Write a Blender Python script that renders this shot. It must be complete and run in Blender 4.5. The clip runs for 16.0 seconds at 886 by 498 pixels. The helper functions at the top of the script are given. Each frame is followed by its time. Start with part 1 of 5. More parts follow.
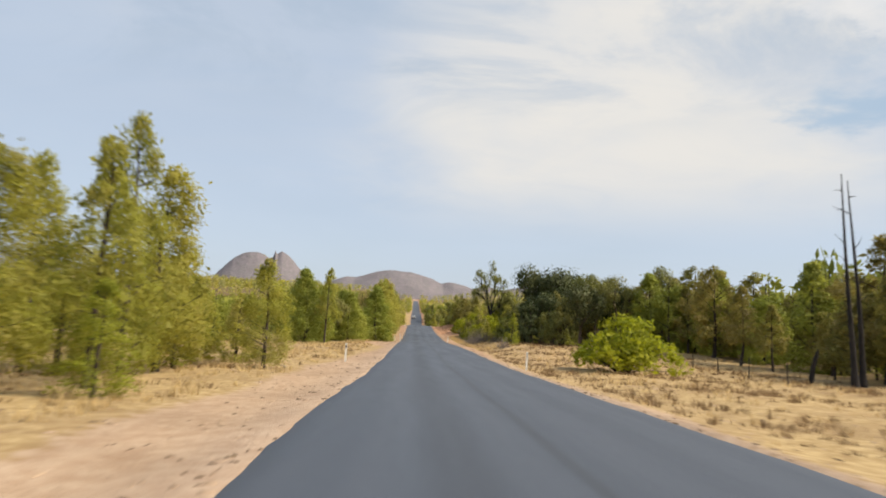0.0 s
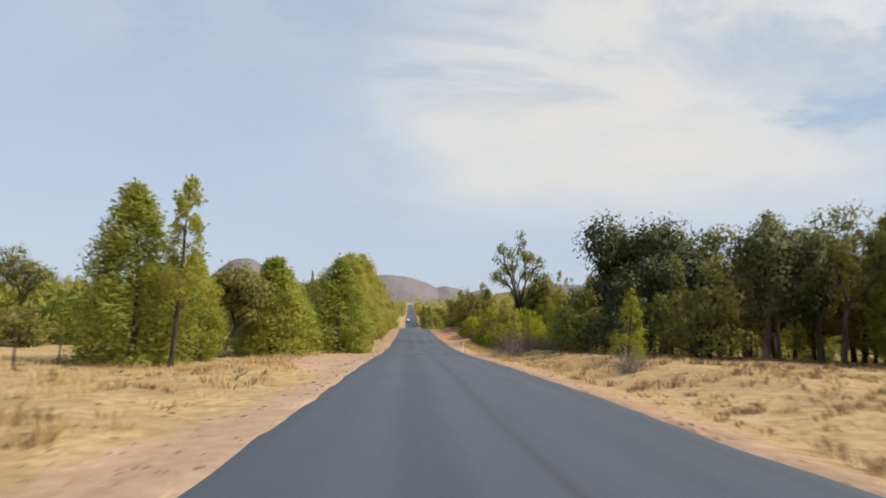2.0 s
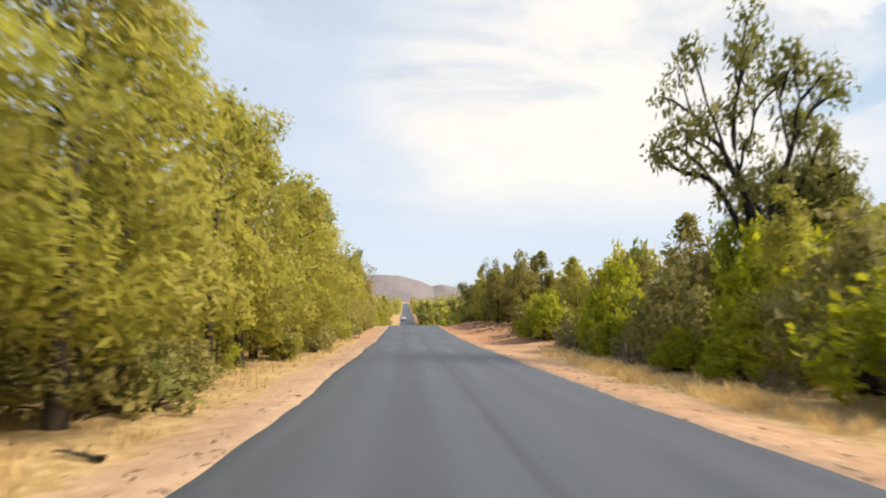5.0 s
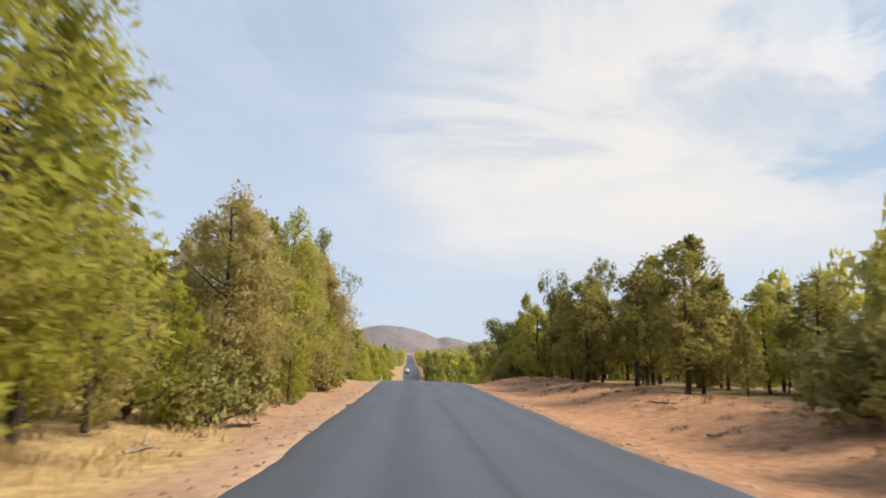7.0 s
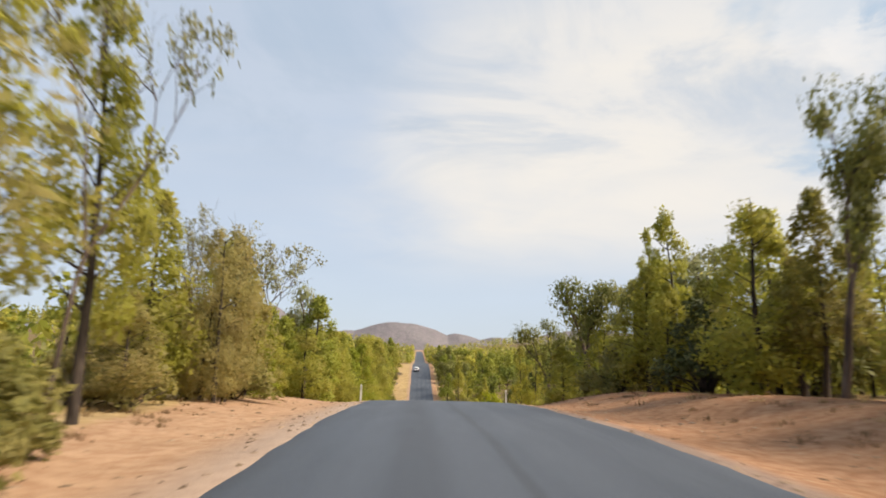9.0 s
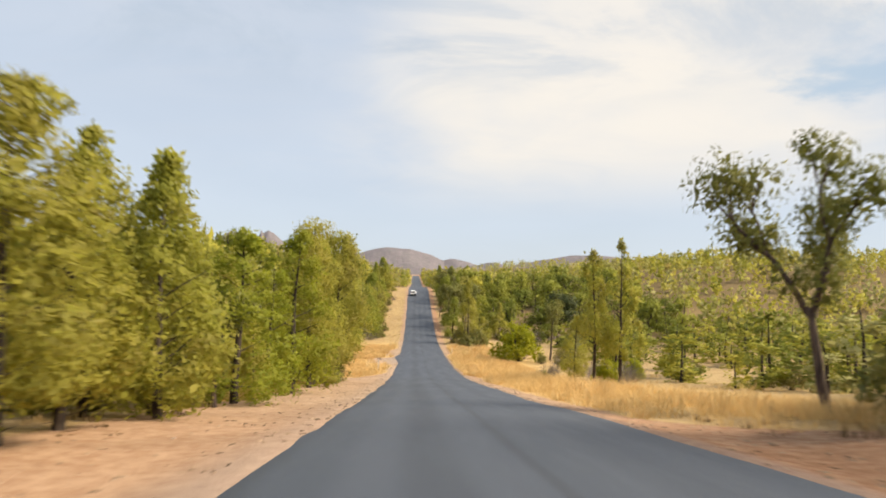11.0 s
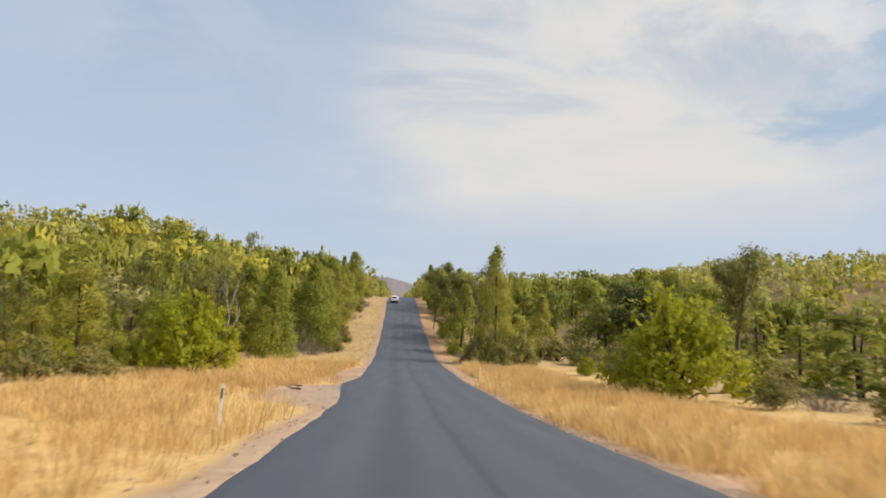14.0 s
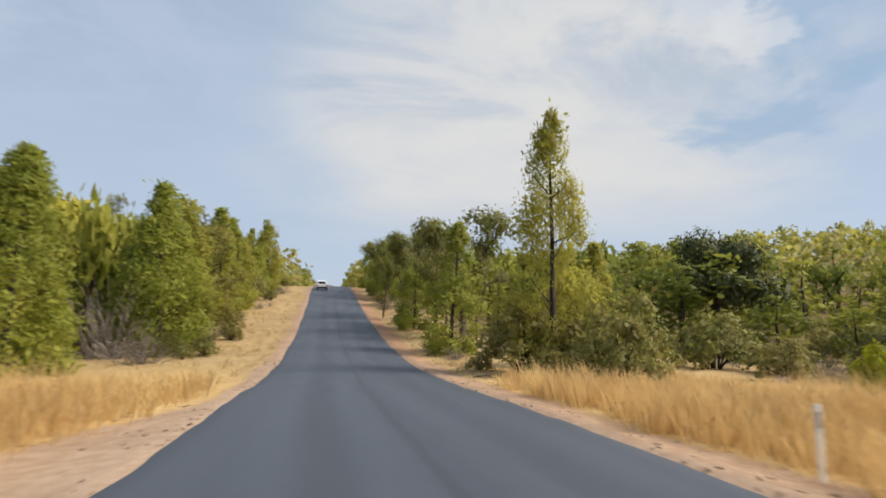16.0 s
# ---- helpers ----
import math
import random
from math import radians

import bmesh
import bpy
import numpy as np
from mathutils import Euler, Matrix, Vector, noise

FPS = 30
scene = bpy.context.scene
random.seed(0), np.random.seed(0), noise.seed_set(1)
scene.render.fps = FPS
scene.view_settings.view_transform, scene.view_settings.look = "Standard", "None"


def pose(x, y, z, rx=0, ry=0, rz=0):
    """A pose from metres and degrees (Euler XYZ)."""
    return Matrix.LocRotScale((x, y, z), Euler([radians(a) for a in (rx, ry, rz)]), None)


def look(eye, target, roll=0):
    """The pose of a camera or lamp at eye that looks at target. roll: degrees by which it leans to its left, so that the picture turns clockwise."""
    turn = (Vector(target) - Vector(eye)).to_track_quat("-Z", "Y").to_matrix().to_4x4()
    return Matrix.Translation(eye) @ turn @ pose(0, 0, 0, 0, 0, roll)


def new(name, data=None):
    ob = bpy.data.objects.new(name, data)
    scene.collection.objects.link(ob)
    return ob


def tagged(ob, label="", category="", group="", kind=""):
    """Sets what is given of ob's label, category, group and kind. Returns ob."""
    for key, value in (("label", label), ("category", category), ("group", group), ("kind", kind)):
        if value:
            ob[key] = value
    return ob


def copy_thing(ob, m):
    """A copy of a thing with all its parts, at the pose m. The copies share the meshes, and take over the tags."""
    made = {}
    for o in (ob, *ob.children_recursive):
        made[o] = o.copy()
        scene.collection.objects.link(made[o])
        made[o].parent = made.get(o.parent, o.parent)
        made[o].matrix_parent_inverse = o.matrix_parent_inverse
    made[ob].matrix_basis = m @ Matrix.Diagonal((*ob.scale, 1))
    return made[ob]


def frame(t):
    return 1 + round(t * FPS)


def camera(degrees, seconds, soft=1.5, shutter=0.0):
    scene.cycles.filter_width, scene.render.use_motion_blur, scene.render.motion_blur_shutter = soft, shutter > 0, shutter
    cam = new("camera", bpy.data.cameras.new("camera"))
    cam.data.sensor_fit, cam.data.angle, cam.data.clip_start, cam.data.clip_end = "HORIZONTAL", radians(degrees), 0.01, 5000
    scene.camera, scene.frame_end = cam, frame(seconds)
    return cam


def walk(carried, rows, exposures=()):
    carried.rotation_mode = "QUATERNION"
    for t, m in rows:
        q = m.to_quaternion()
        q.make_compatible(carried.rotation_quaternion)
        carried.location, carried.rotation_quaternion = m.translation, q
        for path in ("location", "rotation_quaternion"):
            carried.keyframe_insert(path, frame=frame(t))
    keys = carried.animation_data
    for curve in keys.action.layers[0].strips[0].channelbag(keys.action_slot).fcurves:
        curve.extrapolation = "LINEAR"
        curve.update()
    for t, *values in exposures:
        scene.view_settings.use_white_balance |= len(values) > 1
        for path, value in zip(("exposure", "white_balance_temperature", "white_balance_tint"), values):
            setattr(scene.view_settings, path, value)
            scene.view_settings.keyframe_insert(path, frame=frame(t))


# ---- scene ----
cam = camera(72.34, 16.0, 1.8, 0.28)
LEFT, RIGHT = -2.04, 4.71          # edges of the seal
SUN_POWER = 5.0
# seconds, stops, kelvin, tint: the camera opens up and warms under the trees
EXPOSURES = [(0.0, 0.26, 6750, 10), (2.0, 0.18, 6600, 10), (3.5, 0.25, 6700, 10), (4.4, 0.46, 6850, 11), (5.2, 0.62, 7050, 11), (7.4, 0.36, 6650, 11), (8.0, 0.38, 6800, 11), (10.0, 0.38, 6950, 11), (12.5, 0.54, 7250, 11), (13.2, 0.50, 7150, 11), (14.1, 0.12, 6600, 10), (14.6, 0.06, 6200, 9), (15.2, 0.19, 6450, 10), (16.0, 0.12, 6450, 10)]
# seconds, place across, along and up, then heading, pitch and lean in degrees
PATH = [
    (0.0, -0.39, -0.02, 1.51, -2.44, 5.58, 2.83),
    (0.5, -0.20, 9.27, 1.13, -2.67, 5.92, 1.87),
    (1.0, -0.04, 18.56, 0.69, -2.75, 5.89, 1.35),
    (1.5, -0.16, 27.74, 0.25, -2.65, 5.86, 2.38),
    (2.0, -0.09, 36.95, -0.10, -2.98, 6.03, 1.89),
    (2.5, -0.07, 46.17, -0.40, -3.04, 6.38, 1.65),
    (3.0, 0.11, 55.37, -0.68, -2.75, 6.69, 1.12),
    (3.5, 0.01, 64.72, -0.99, -2.57, 6.33, 1.32),
    (4.0, 0.11, 74.09, -1.37, -2.87, 5.92, 0.75),
    (4.5, 0.12, 83.13, -1.75, -3.07, 5.81, 0.31),
    (5.0, 0.09, 92.38, -2.09, -3.58, 6.00, 0.22),
    (5.5, 0.09, 101.62, -2.34, -3.51, 6.75, 0.39),
    (6.0, 0.10, 110.86, -2.48, -3.34, 8.13, 0.78),
    (6.5, 0.11, 120.09, -2.56, -3.12, 9.68, 1.25),
    (7.0, 0.12, 129.33, -2.65, -2.88, 10.95, 1.64),
    (7.5, 0.12, 138.56, -2.74, -2.69, 11.48, 1.80),
    (8.0, 0.03, 147.74, -2.73, -2.55, 11.13, 1.71),
    (8.5, 0.02, 156.90, -2.67, -2.22, 10.03, 2.06),
    (9.0, 0.17, 166.39, -2.60, -2.10, 10.65, 1.24),
    (9.5, -0.06, 176.16, -2.50, -1.71, 8.73, 1.40),
    (10.0, -0.17, 185.00, -2.54, -2.73, 6.38, 1.22),
    (10.5, -0.17, 194.22, -2.84, -2.71, 4.93, 1.18),
    (11.0, -0.16, 203.46, -3.44, -2.66, 3.71, 1.16),
    (11.5, -0.14, 212.70, -4.40, -2.61, 2.70, 1.14),
    (12.0, -0.11, 221.93, -5.57, -2.56, 1.86, 1.12),
    (12.5, -0.08, 231.17, -6.79, -2.54, 1.17, 1.06),
    (13.0, 0.12, 240.39, -7.89, -3.03, 0.68, 0.40),
    (13.5, 0.04, 249.61, -9.03, -4.02, 2.98, 1.21),
    (14.0, 0.08, 258.87, -10.04, -4.19, 6.84, 2.17),
    (14.5, 0.04, 268.07, -10.80, -4.15, 9.17, 1.75),
    (15.0, 0.08, 277.18, -11.43, -2.78, 8.28, 1.26),
    (15.5, 0.06, 286.36, -11.86, -4.84, 7.64, 0.73),
    (16.0, 0.11, 295.38, -12.25, -11.00, 7.36, 0.64),
]
# the road's profile: metres along, height
ROAD_Y = [-10, 0, 10, 20, 30, 40, 50, 60, 70, 80, 90, 100, 110, 120, 130, 140, 150, 160, 170, 180, 190, 200, 210, 220, 230, 240, 250, 260, 270, 280, 290, 300, 310, 320, 330, 340, 370, 400]
ROAD_Z = [0.45, 0.03, -0.38, -0.86, -1.33, -1.68, -2.0, -2.31, -2.67, -3.11, -3.49, -3.79, -3.95, -4.04, -4.14, -4.23, -4.2, -4.12, -4.05, -3.96, -4.16, -4.64, -5.58, -6.8, -8.13, -9.32, -10.55, -11.63, -12.43, -13.07, -13.49, -13.9, -14.05, -14.25, -14.09, -13.49, -10.38, -6.38]


def aim(x, y, z, yaw, pitch, roll):
    """The camera's pose from its place, its heading to the left of the road, its upward pitch and its lean."""
    a, b = radians(yaw), radians(pitch)
    return look((x, y, z), (x - math.sin(a) * math.cos(b), y + math.cos(a) * math.cos(b), z + math.sin(b)), roll)


walk(cam, [(t, aim(*row)) for t, *row in PATH], EXPOSURES)

# ---- daylight: a bright sky veiled by thin cloud, the sun soft behind it on the right ----
SUN_AZ, SUN_EL = 106.0, 44.0          # degrees to the right of the road, and up
world = bpy.data.worlds.new("sky")
scene.world = world
world.use_nodes = True
wn = world.node_tree.nodes
wl = world.node_tree.links
wn.clear()


def wnode(kind, operation=""):
    n = wn.new(kind)
    if operation:
        n.operation = operation
    return n


def wmath(op, a, b=None, c=None, clamp=False):
    n = wnode("ShaderNodeMath", op)
    n.use_clamp = clamp
    for i, v in enumerate((a, b, c)):
        if v is None:
            continue
        if isinstance(v, (int, float)):
            n.inputs[i].default_value = v
        else:
            wl.new(v, n.inputs[i])
    return n.outputs[0]


def wrange(v, a, b, c=0.0, d=1.0):
    n = wnode("ShaderNodeMapRange")
    n.interpolation_type = "SMOOTHSTEP"
    wl.new(v, n.inputs["Value"])
    for key, x in (("From Min", a), ("From Max", b), ("To Min", c), ("To Max", d)):
        n.inputs[key].default_value = x
    return n.outputs[0]


def wnoise(vec, scale, detail, rough, distortion=0.0):
    n = wnode("ShaderNodeTexNoise")
    wl.new(vec, n.inputs["Vector"])
    n.inputs["Scale"].default_value, n.inputs["Detail"].default_value = scale, detail
    n.inputs["Roughness"].default_value, n.inputs["Distortion"].default_value = rough, distortion
    return n.outputs["Fac"]


def wmix(fac, a, b):
    n = wnode("ShaderNodeMix")
    n.data_type = "RGBA"
    for key, v in ((0, fac), (6, a), (7, b)):
        if isinstance(v, (tuple, float)):
            n.inputs[key].default_value = v
        else:
            wl.new(v, n.inputs[key])
    return n.outputs[2]


coords = wnode("ShaderNodeTexCoord").outputs["Generated"]
parts = wnode("ShaderNodeSeparateXYZ")
wl.new(coords, parts.inputs[0])
height = wmath("MAXIMUM", parts.outputs[2], 0.0)
lift = wmath("ADD", height, 0.16)
plane = wnode("ShaderNodeCombineXYZ")          # the cloud sheet, seen in perspective
wl.new(wmath("DIVIDE", parts.outputs[0], lift), plane.inputs[0])
wl.new(wmath("DIVIDE", parts.outputs[1], lift), plane.inputs[1])
broad = wnoise(plane.outputs[0], 0.75, 3.0, 0.5, 0.3)
fine = wnoise(plane.outputs[0], 2.2, 6.0, 0.55, 0.6)
# the thick bank of bright cloud lies to the right of the road
bank_way = Vector((math.sin(radians(21)) * math.cos(radians(17)), math.cos(radians(21)) * math.cos(radians(17)), math.sin(radians(17))))
dot = wnode("ShaderNodeVectorMath", "DOT_PRODUCT")
wl.new(coords, dot.inputs[0])
dot.inputs[1].default_value = bank_way
bank_side = wrange(wmath("ADD", dot.outputs["Value"], wmath("MULTIPLY", wmath("SUBTRACT", broad, 0.5), 0.12)), 0.86, 1.0)
low = wrange(height, 0.1, 0.235)             # clear of cloud towards the horizon
cover = wmath("ADD", wmath("MULTIPLY", bank_side, 0.95), wmath("MULTIPLY", wmath("SUBTRACT", fine, 0.5), 0.9))
cover = wmath("MULTIPLY", wrange(cover, 0.0, 1.05), low)
veil = wmath("ADD", wmath("MULTIPLY", broad, 0.3), 0.6)
sky = wnode("ShaderNodeTexSky")
sky.sky_type, sky.sun_disc = "NISHITA", False
sky.sun_elevation, sky.sun_rotation = radians(SUN_EL), radians(SUN_AZ)
sky.air_density, sky.dust_density, sky.ozone_density, sky.altitude = 1.0, 1.5, 1.5, 300
dim = wnode("ShaderNodeVectorMath", "SCALE")
wl.new(sky.outputs[0], dim.inputs[0])
dim.inputs["Scale"].default_value = 0.105
veiled = wmix(veil, dim.outputs[0], (0.595, 0.70, 0.855, 1))
clouded = wmix(cover, veiled, (0.785, 0.78, 0.765, 1))
# darker undersides in the upper part of the bank
grey = wmath("MULTIPLY", wrange(wnoise(plane.outputs[0], 1.5, 6.0, 0.6, 0.8), 0.42, 0.62), wrange(height, 0.26, 0.40))
clouded = wmix(wmath("MULTIPLY", grey, 0.7), clouded, (0.40, 0.51, 0.66, 1))
streak = wnode("ShaderNodeMapping")          # long wisps drawn out across the sky
streak.inputs["Scale"].default_value, streak.inputs["Rotation"].default_value = (0.35, 1.6, 1.0), (0, 0, radians(-24))
wl.new(plane.outputs[0], streak.inputs["Vector"])
wisp = wrange(wnoise(streak.outputs[0], 1.4, 6.0, 0.58, 0.5), 0.42, 0.7, 0.0, 0.22)
clouded = wmix(wmath("MULTIPLY", wisp, wrange(height, 0.12, 0.26)), clouded, (0.56, 0.63, 0.74, 1))
# a rent in the bank, where the blue shows through between lumps of cloud
rent_way = Vector((math.sin(radians(40.5)) * math.cos(radians(24)), math.cos(radians(40.5)) * math.cos(radians(24)), math.sin(radians(24))))
dot = wnode("ShaderNodeVectorMath", "DOT_PRODUCT")
wl.new(coords, dot.inputs[0])
dot.inputs[1].default_value = rent_way
lumps = wnoise(plane.outputs[0], 2.6, 5.0, 0.55, 0.4)
rent = wrange(wmath("ADD", dot.outputs["Value"], wmath("MULTIPLY", wmath("SUBTRACT", lumps, 0.5), 0.075)), 0.986, 1.002)
clouded = wmix(wmath("MULTIPLY", rent, 0.8), clouded, (0.37, 0.52, 0.70, 1))
# heaped white cloud with a ragged edge stands above the rent
for heap_az, heap_el, near, far in ((35.9, 27.0, 0.9976, 0.9993), (39.2, 24.9, 0.9986, 0.9997)):
    heap_way = Vector((math.sin(radians(heap_az)) * math.cos(radians(heap_el)), math.cos(radians(heap_az)) * math.cos(radians(heap_el)), math.sin(radians(heap_el))))
    dot = wnode("ShaderNodeVectorMath", "DOT_PRODUCT")
    wl.new(coords, dot.inputs[0])
    dot.inputs[1].default_value = heap_way
    heap = wrange(wmath("ADD", dot.outputs["Value"], wmath("MULTIPLY", wmath("SUBTRACT", wnoise(plane.outputs[0], 4.6, 6.0, 0.62, 0.5), 0.5), 0.0075)), near, far)
    clouded = wmix(wmath("MULTIPLY", heap, 0.5), clouded, (0.80, 0.81, 0.83, 1))
back = wnode("ShaderNodeBackground")
wl.new(clouded, back.inputs["Color"])
back.inputs["Strength"].default_value = 0.86
wl.new(back.outputs[0], wnode("ShaderNodeOutputWorld").inputs["Surface"])

sun = new("sun", bpy.data.lights.new("sun", "SUN"))
sun.data.energy, sun.data.angle, sun.data.color = SUN_POWER, radians(20), (1.0, 0.90, 0.74)
sa, se = radians(SUN_AZ), radians(SUN_EL)
sun.matrix_world = look((math.sin(sa) * math.cos(se) * 400, math.cos(sa) * math.cos(se) * 400, math.sin(se) * 400), (0, 0, 0))

# ---- materials ----


class Mat:
    """A node material under construction, around one Principled shader."""

    def __init__(self, name, rough=0.8, metal=0.0, spec=0.3):
        self.m = bpy.data.materials.new(name)
        self.m.use_nodes = True
        self.t = self.m.node_tree
        self.b = self.t.nodes["Principled BSDF"]
        self.b.inputs["Roughness"].default_value = rough
        self.b.inputs["Metallic"].default_value = metal
        self.b.inputs["Specular IOR Level"].default_value = spec

    def node(self, kind):
        return self.t.nodes.new(kind)

    def put(self, socket, v):
        if isinstance(v, bpy.types.NodeSocket):
            self.t.links.new(v, socket)
        else:
            socket.default_value = v

    def pos(self):
        return self.node("ShaderNodeNewGeometry").outputs["Position"]

    def local(self):
        return self.node("ShaderNodeTexCoord").outputs["Object"]

    def scaled(self, v, x, y, z):
        n = self.node("ShaderNodeMapping")
        self.put(n.inputs["Vector"], v)
        n.inputs["Scale"].default_value = (x, y, z)
        return n.outputs[0]

    def noise(self, v, scale, detail=4.0, rough=0.55, distortion=0.0):
        n = self.node("ShaderNodeTexNoise")
        self.put(n.inputs["Vector"], v)
        n.inputs["Scale"].default_value, n.inputs["Detail"].default_value = scale, detail
        n.inputs["Roughness"].default_value, n.inputs["Distortion"].default_value = rough, distortion
        return n.outputs["Fac"]

    def ramp(self, v, a, b, c=0.0, d=1.0):
        n = self.node("ShaderNodeMapRange")
        n.interpolation_type = "SMOOTHSTEP"
        self.put(n.inputs["Value"], v)
        for key, x in (("From Min", a), ("From Max", b), ("To Min", c), ("To Max", d)):
            n.inputs[key].default_value = x
        return n.outputs[0]

    def math(self, op, a, b=0.0):
        n = self.node("ShaderNodeMath")
        n.operation = op
        self.put(n.inputs[0], a)
        self.put(n.inputs[1], b)
        return n.outputs[0]

    def mix(self, fac, a, b, blend="MIX"):
        n = self.node("ShaderNodeMix")
        n.data_type, n.blend_type = "RGBA", blend
        self.put(n.inputs[0], fac)
        for key, v in ((6, a), (7, b)):
            self.put(n.inputs[key], (*v, 1) if isinstance(v, tuple) and len(v) == 3 else v)
        return n.outputs[2]

    def attr(self, name):
        n = self.node("ShaderNodeAttribute")
        n.attribute_name = name
        return n.outputs["Fac"]

    def island(self):
        return self.node("ShaderNodeNewGeometry").outputs["Random Per Island"]

    def object_random(self):
        return self.node("ShaderNodeObjectInfo").outputs["Random"]

    def color(self, v):
        self.put(self.b.inputs["Base Color"], (*v, 1) if isinstance(v, tuple) else v)
        return self

    def bump(self, v, strength, distance):
        n = self.node("ShaderNodeBump")
        self.put(n.inputs["Height"], v)
        n.inputs["Strength"].default_value, n.inputs["Distance"].default_value = strength, distance
        self.t.links.new(n.outputs[0], self.b.inputs["Normal"])
        return self


def leaf_material(name, dark, light, dry, glow=0.35, tint=0.5, shift=(0.10, 0.13, 0.02), vary=0.35, sere=0.0):
    """Leaves: a mix of greens by spray and by tree, with some light passing through."""
    m = Mat(name, 0.6, 0.0, 0.25)
    base = m.mix(m.ramp(m.island(), 0.0, 1.0), dark, light)
    base = m.mix(m.math("MULTIPLY", m.ramp(m.object_random(), 0.1, 1.0), tint), base, dry)
    base = m.mix(m.ramp(m.noise(m.local(), 0.9, 2.0), 0.38, 0.66, 0.0, 0.5), base, dry)
    base = m.mix(m.ramp(m.noise(m.pos(), 0.16, 2.0), 0.36, 0.66, 0.0, vary), base, shift)
    if sere:          # dead sprays and old cones among the green, in drifts
        base = m.mix(m.ramp(m.noise(m.pos(), 0.55, 4.0, 0.6), 0.47, 0.66, 0.0, sere), base, (0.33, 0.245, 0.12))
    m.color(base)
    tr = m.node("ShaderNodeBsdfTranslucent")
    m.put(tr.inputs["Color"], m.mix(0.5, base, light))
    mixer = m.node("ShaderNodeMixShader")
    mixer.inputs[0].default_value = glow
    out = m.t.nodes["Material Output"]
    m.t.links.new(m.b.outputs[0], mixer.inputs[1])
    m.t.links.new(tr.outputs[0], mixer.inputs[2])
    m.t.links.new(mixer.outputs[0], out.inputs["Surface"])
    return m.m


def bark_material(name, dark, light, scale=9.0):
    m = Mat(name, 0.9)
    v = m.scaled(m.local(), 1.0, 1.0, 0.22)
    n = m.noise(v, scale, 5.0, 0.6)
    m.color(m.mix(m.ramp(n, 0.35, 0.68), dark, light)).bump(n, 0.6, 0.02)
    return m.m


PINE = leaf_material("cypress_foliage", (0.29, 0.30, 0.045), (0.42, 0.41, 0.065), (0.46, 0.38, 0.08), 0.58, 0.5, (0.21, 0.24, 0.04), 0.4, 0.35)
PINE_GREEN = leaf_material("green_cypress_foliage", (0.19, 0.23, 0.033), (0.345, 0.37, 0.055), (0.375, 0.36, 0.065), 0.46, 0.4, (0.13, 0.17, 0.03), 0.4)
PINE_DRY = leaf_material("dry_cypress_foliage", (0.31, 0.285, 0.085), (0.46, 0.40, 0.135), (0.45, 0.345, 0.15), 0.62, 0.5, (0.26, 0.245, 0.08), 0.45, 0.65)
# darker pine greens: the shade of the dense stands is put into the colour
PINE_SHADED = leaf_material("shaded_cypress_foliage", (0.135, 0.14, 0.03), (0.31, 0.28, 0.058), (0.36, 0.275, 0.085), 0.52, 0.6, (0.10, 0.11, 0.025), 0.4, 0.45)
PINE_BRIGHT = leaf_material("young_pine_foliage", (0.21, 0.25, 0.022), (0.35, 0.375, 0.035), (0.36, 0.33, 0.04), 0.5)
GUM = leaf_material("gum_foliage", (0.095, 0.11, 0.028), (0.215, 0.22, 0.05), (0.26, 0.225, 0.065), 0.35, 0.45)
GUM_PALE = leaf_material("pale_gum_foliage", (0.17, 0.19, 0.085), (0.32, 0.32, 0.15), (0.34, 0.28, 0.13), 0.38, 0.5)
WATTLE = leaf_material("wattle_foliage", (0.22, 0.255, 0.012), (0.385, 0.40, 0.02), (0.37, 0.34, 0.022), 0.52, 0.4, (0.20, 0.25, 0.02))
SCRUB = leaf_material("scrub_foliage", (0.14, 0.15, 0.045), (0.27, 0.26, 0.065), (0.33, 0.25, 0.09), 0.38, 0.7)
def woodland_material(name):
    """Leaves of the joined woods: each tree has a tint of its own, from dark green through olive to straw."""
    m = Mat(name, 0.65, 0.0, 0.2)
    t = m.attr("tint")
    base = m.mix(m.ramp(t, 0.0, 0.3), (0.155, 0.18, 0.035), (0.28, 0.29, 0.05))
    base = m.mix(m.ramp(t, 0.3, 0.55), base, (0.45, 0.405, 0.07))
    base = m.mix(m.ramp(t, 0.6, 0.78), base, (0.36, 0.345, 0.14))
    base = m.mix(m.ramp(t, 0.9, 1.0, 0.0, 0.6), base, (0.46, 0.34, 0.11))
    base = m.mix(m.ramp(m.island(), 0.0, 1.0, 0.0, 0.3), base, m.mix(1.0, base, (1.5, 1.42, 1.2), "MULTIPLY"))
    m.color(base)
    tr = m.node("ShaderNodeBsdfTranslucent")
    m.put(tr.inputs["Color"], base)
    mixer = m.node("ShaderNodeMixShader")
    mixer.inputs[0].default_value = 0.46
    m.t.links.new(m.b.outputs[0], mixer.inputs[1])
    m.t.links.new(tr.outputs[0], mixer.inputs[2])
    m.t.links.new(mixer.outputs[0], m.t.nodes["Material Output"].inputs["Surface"])
    return m.m


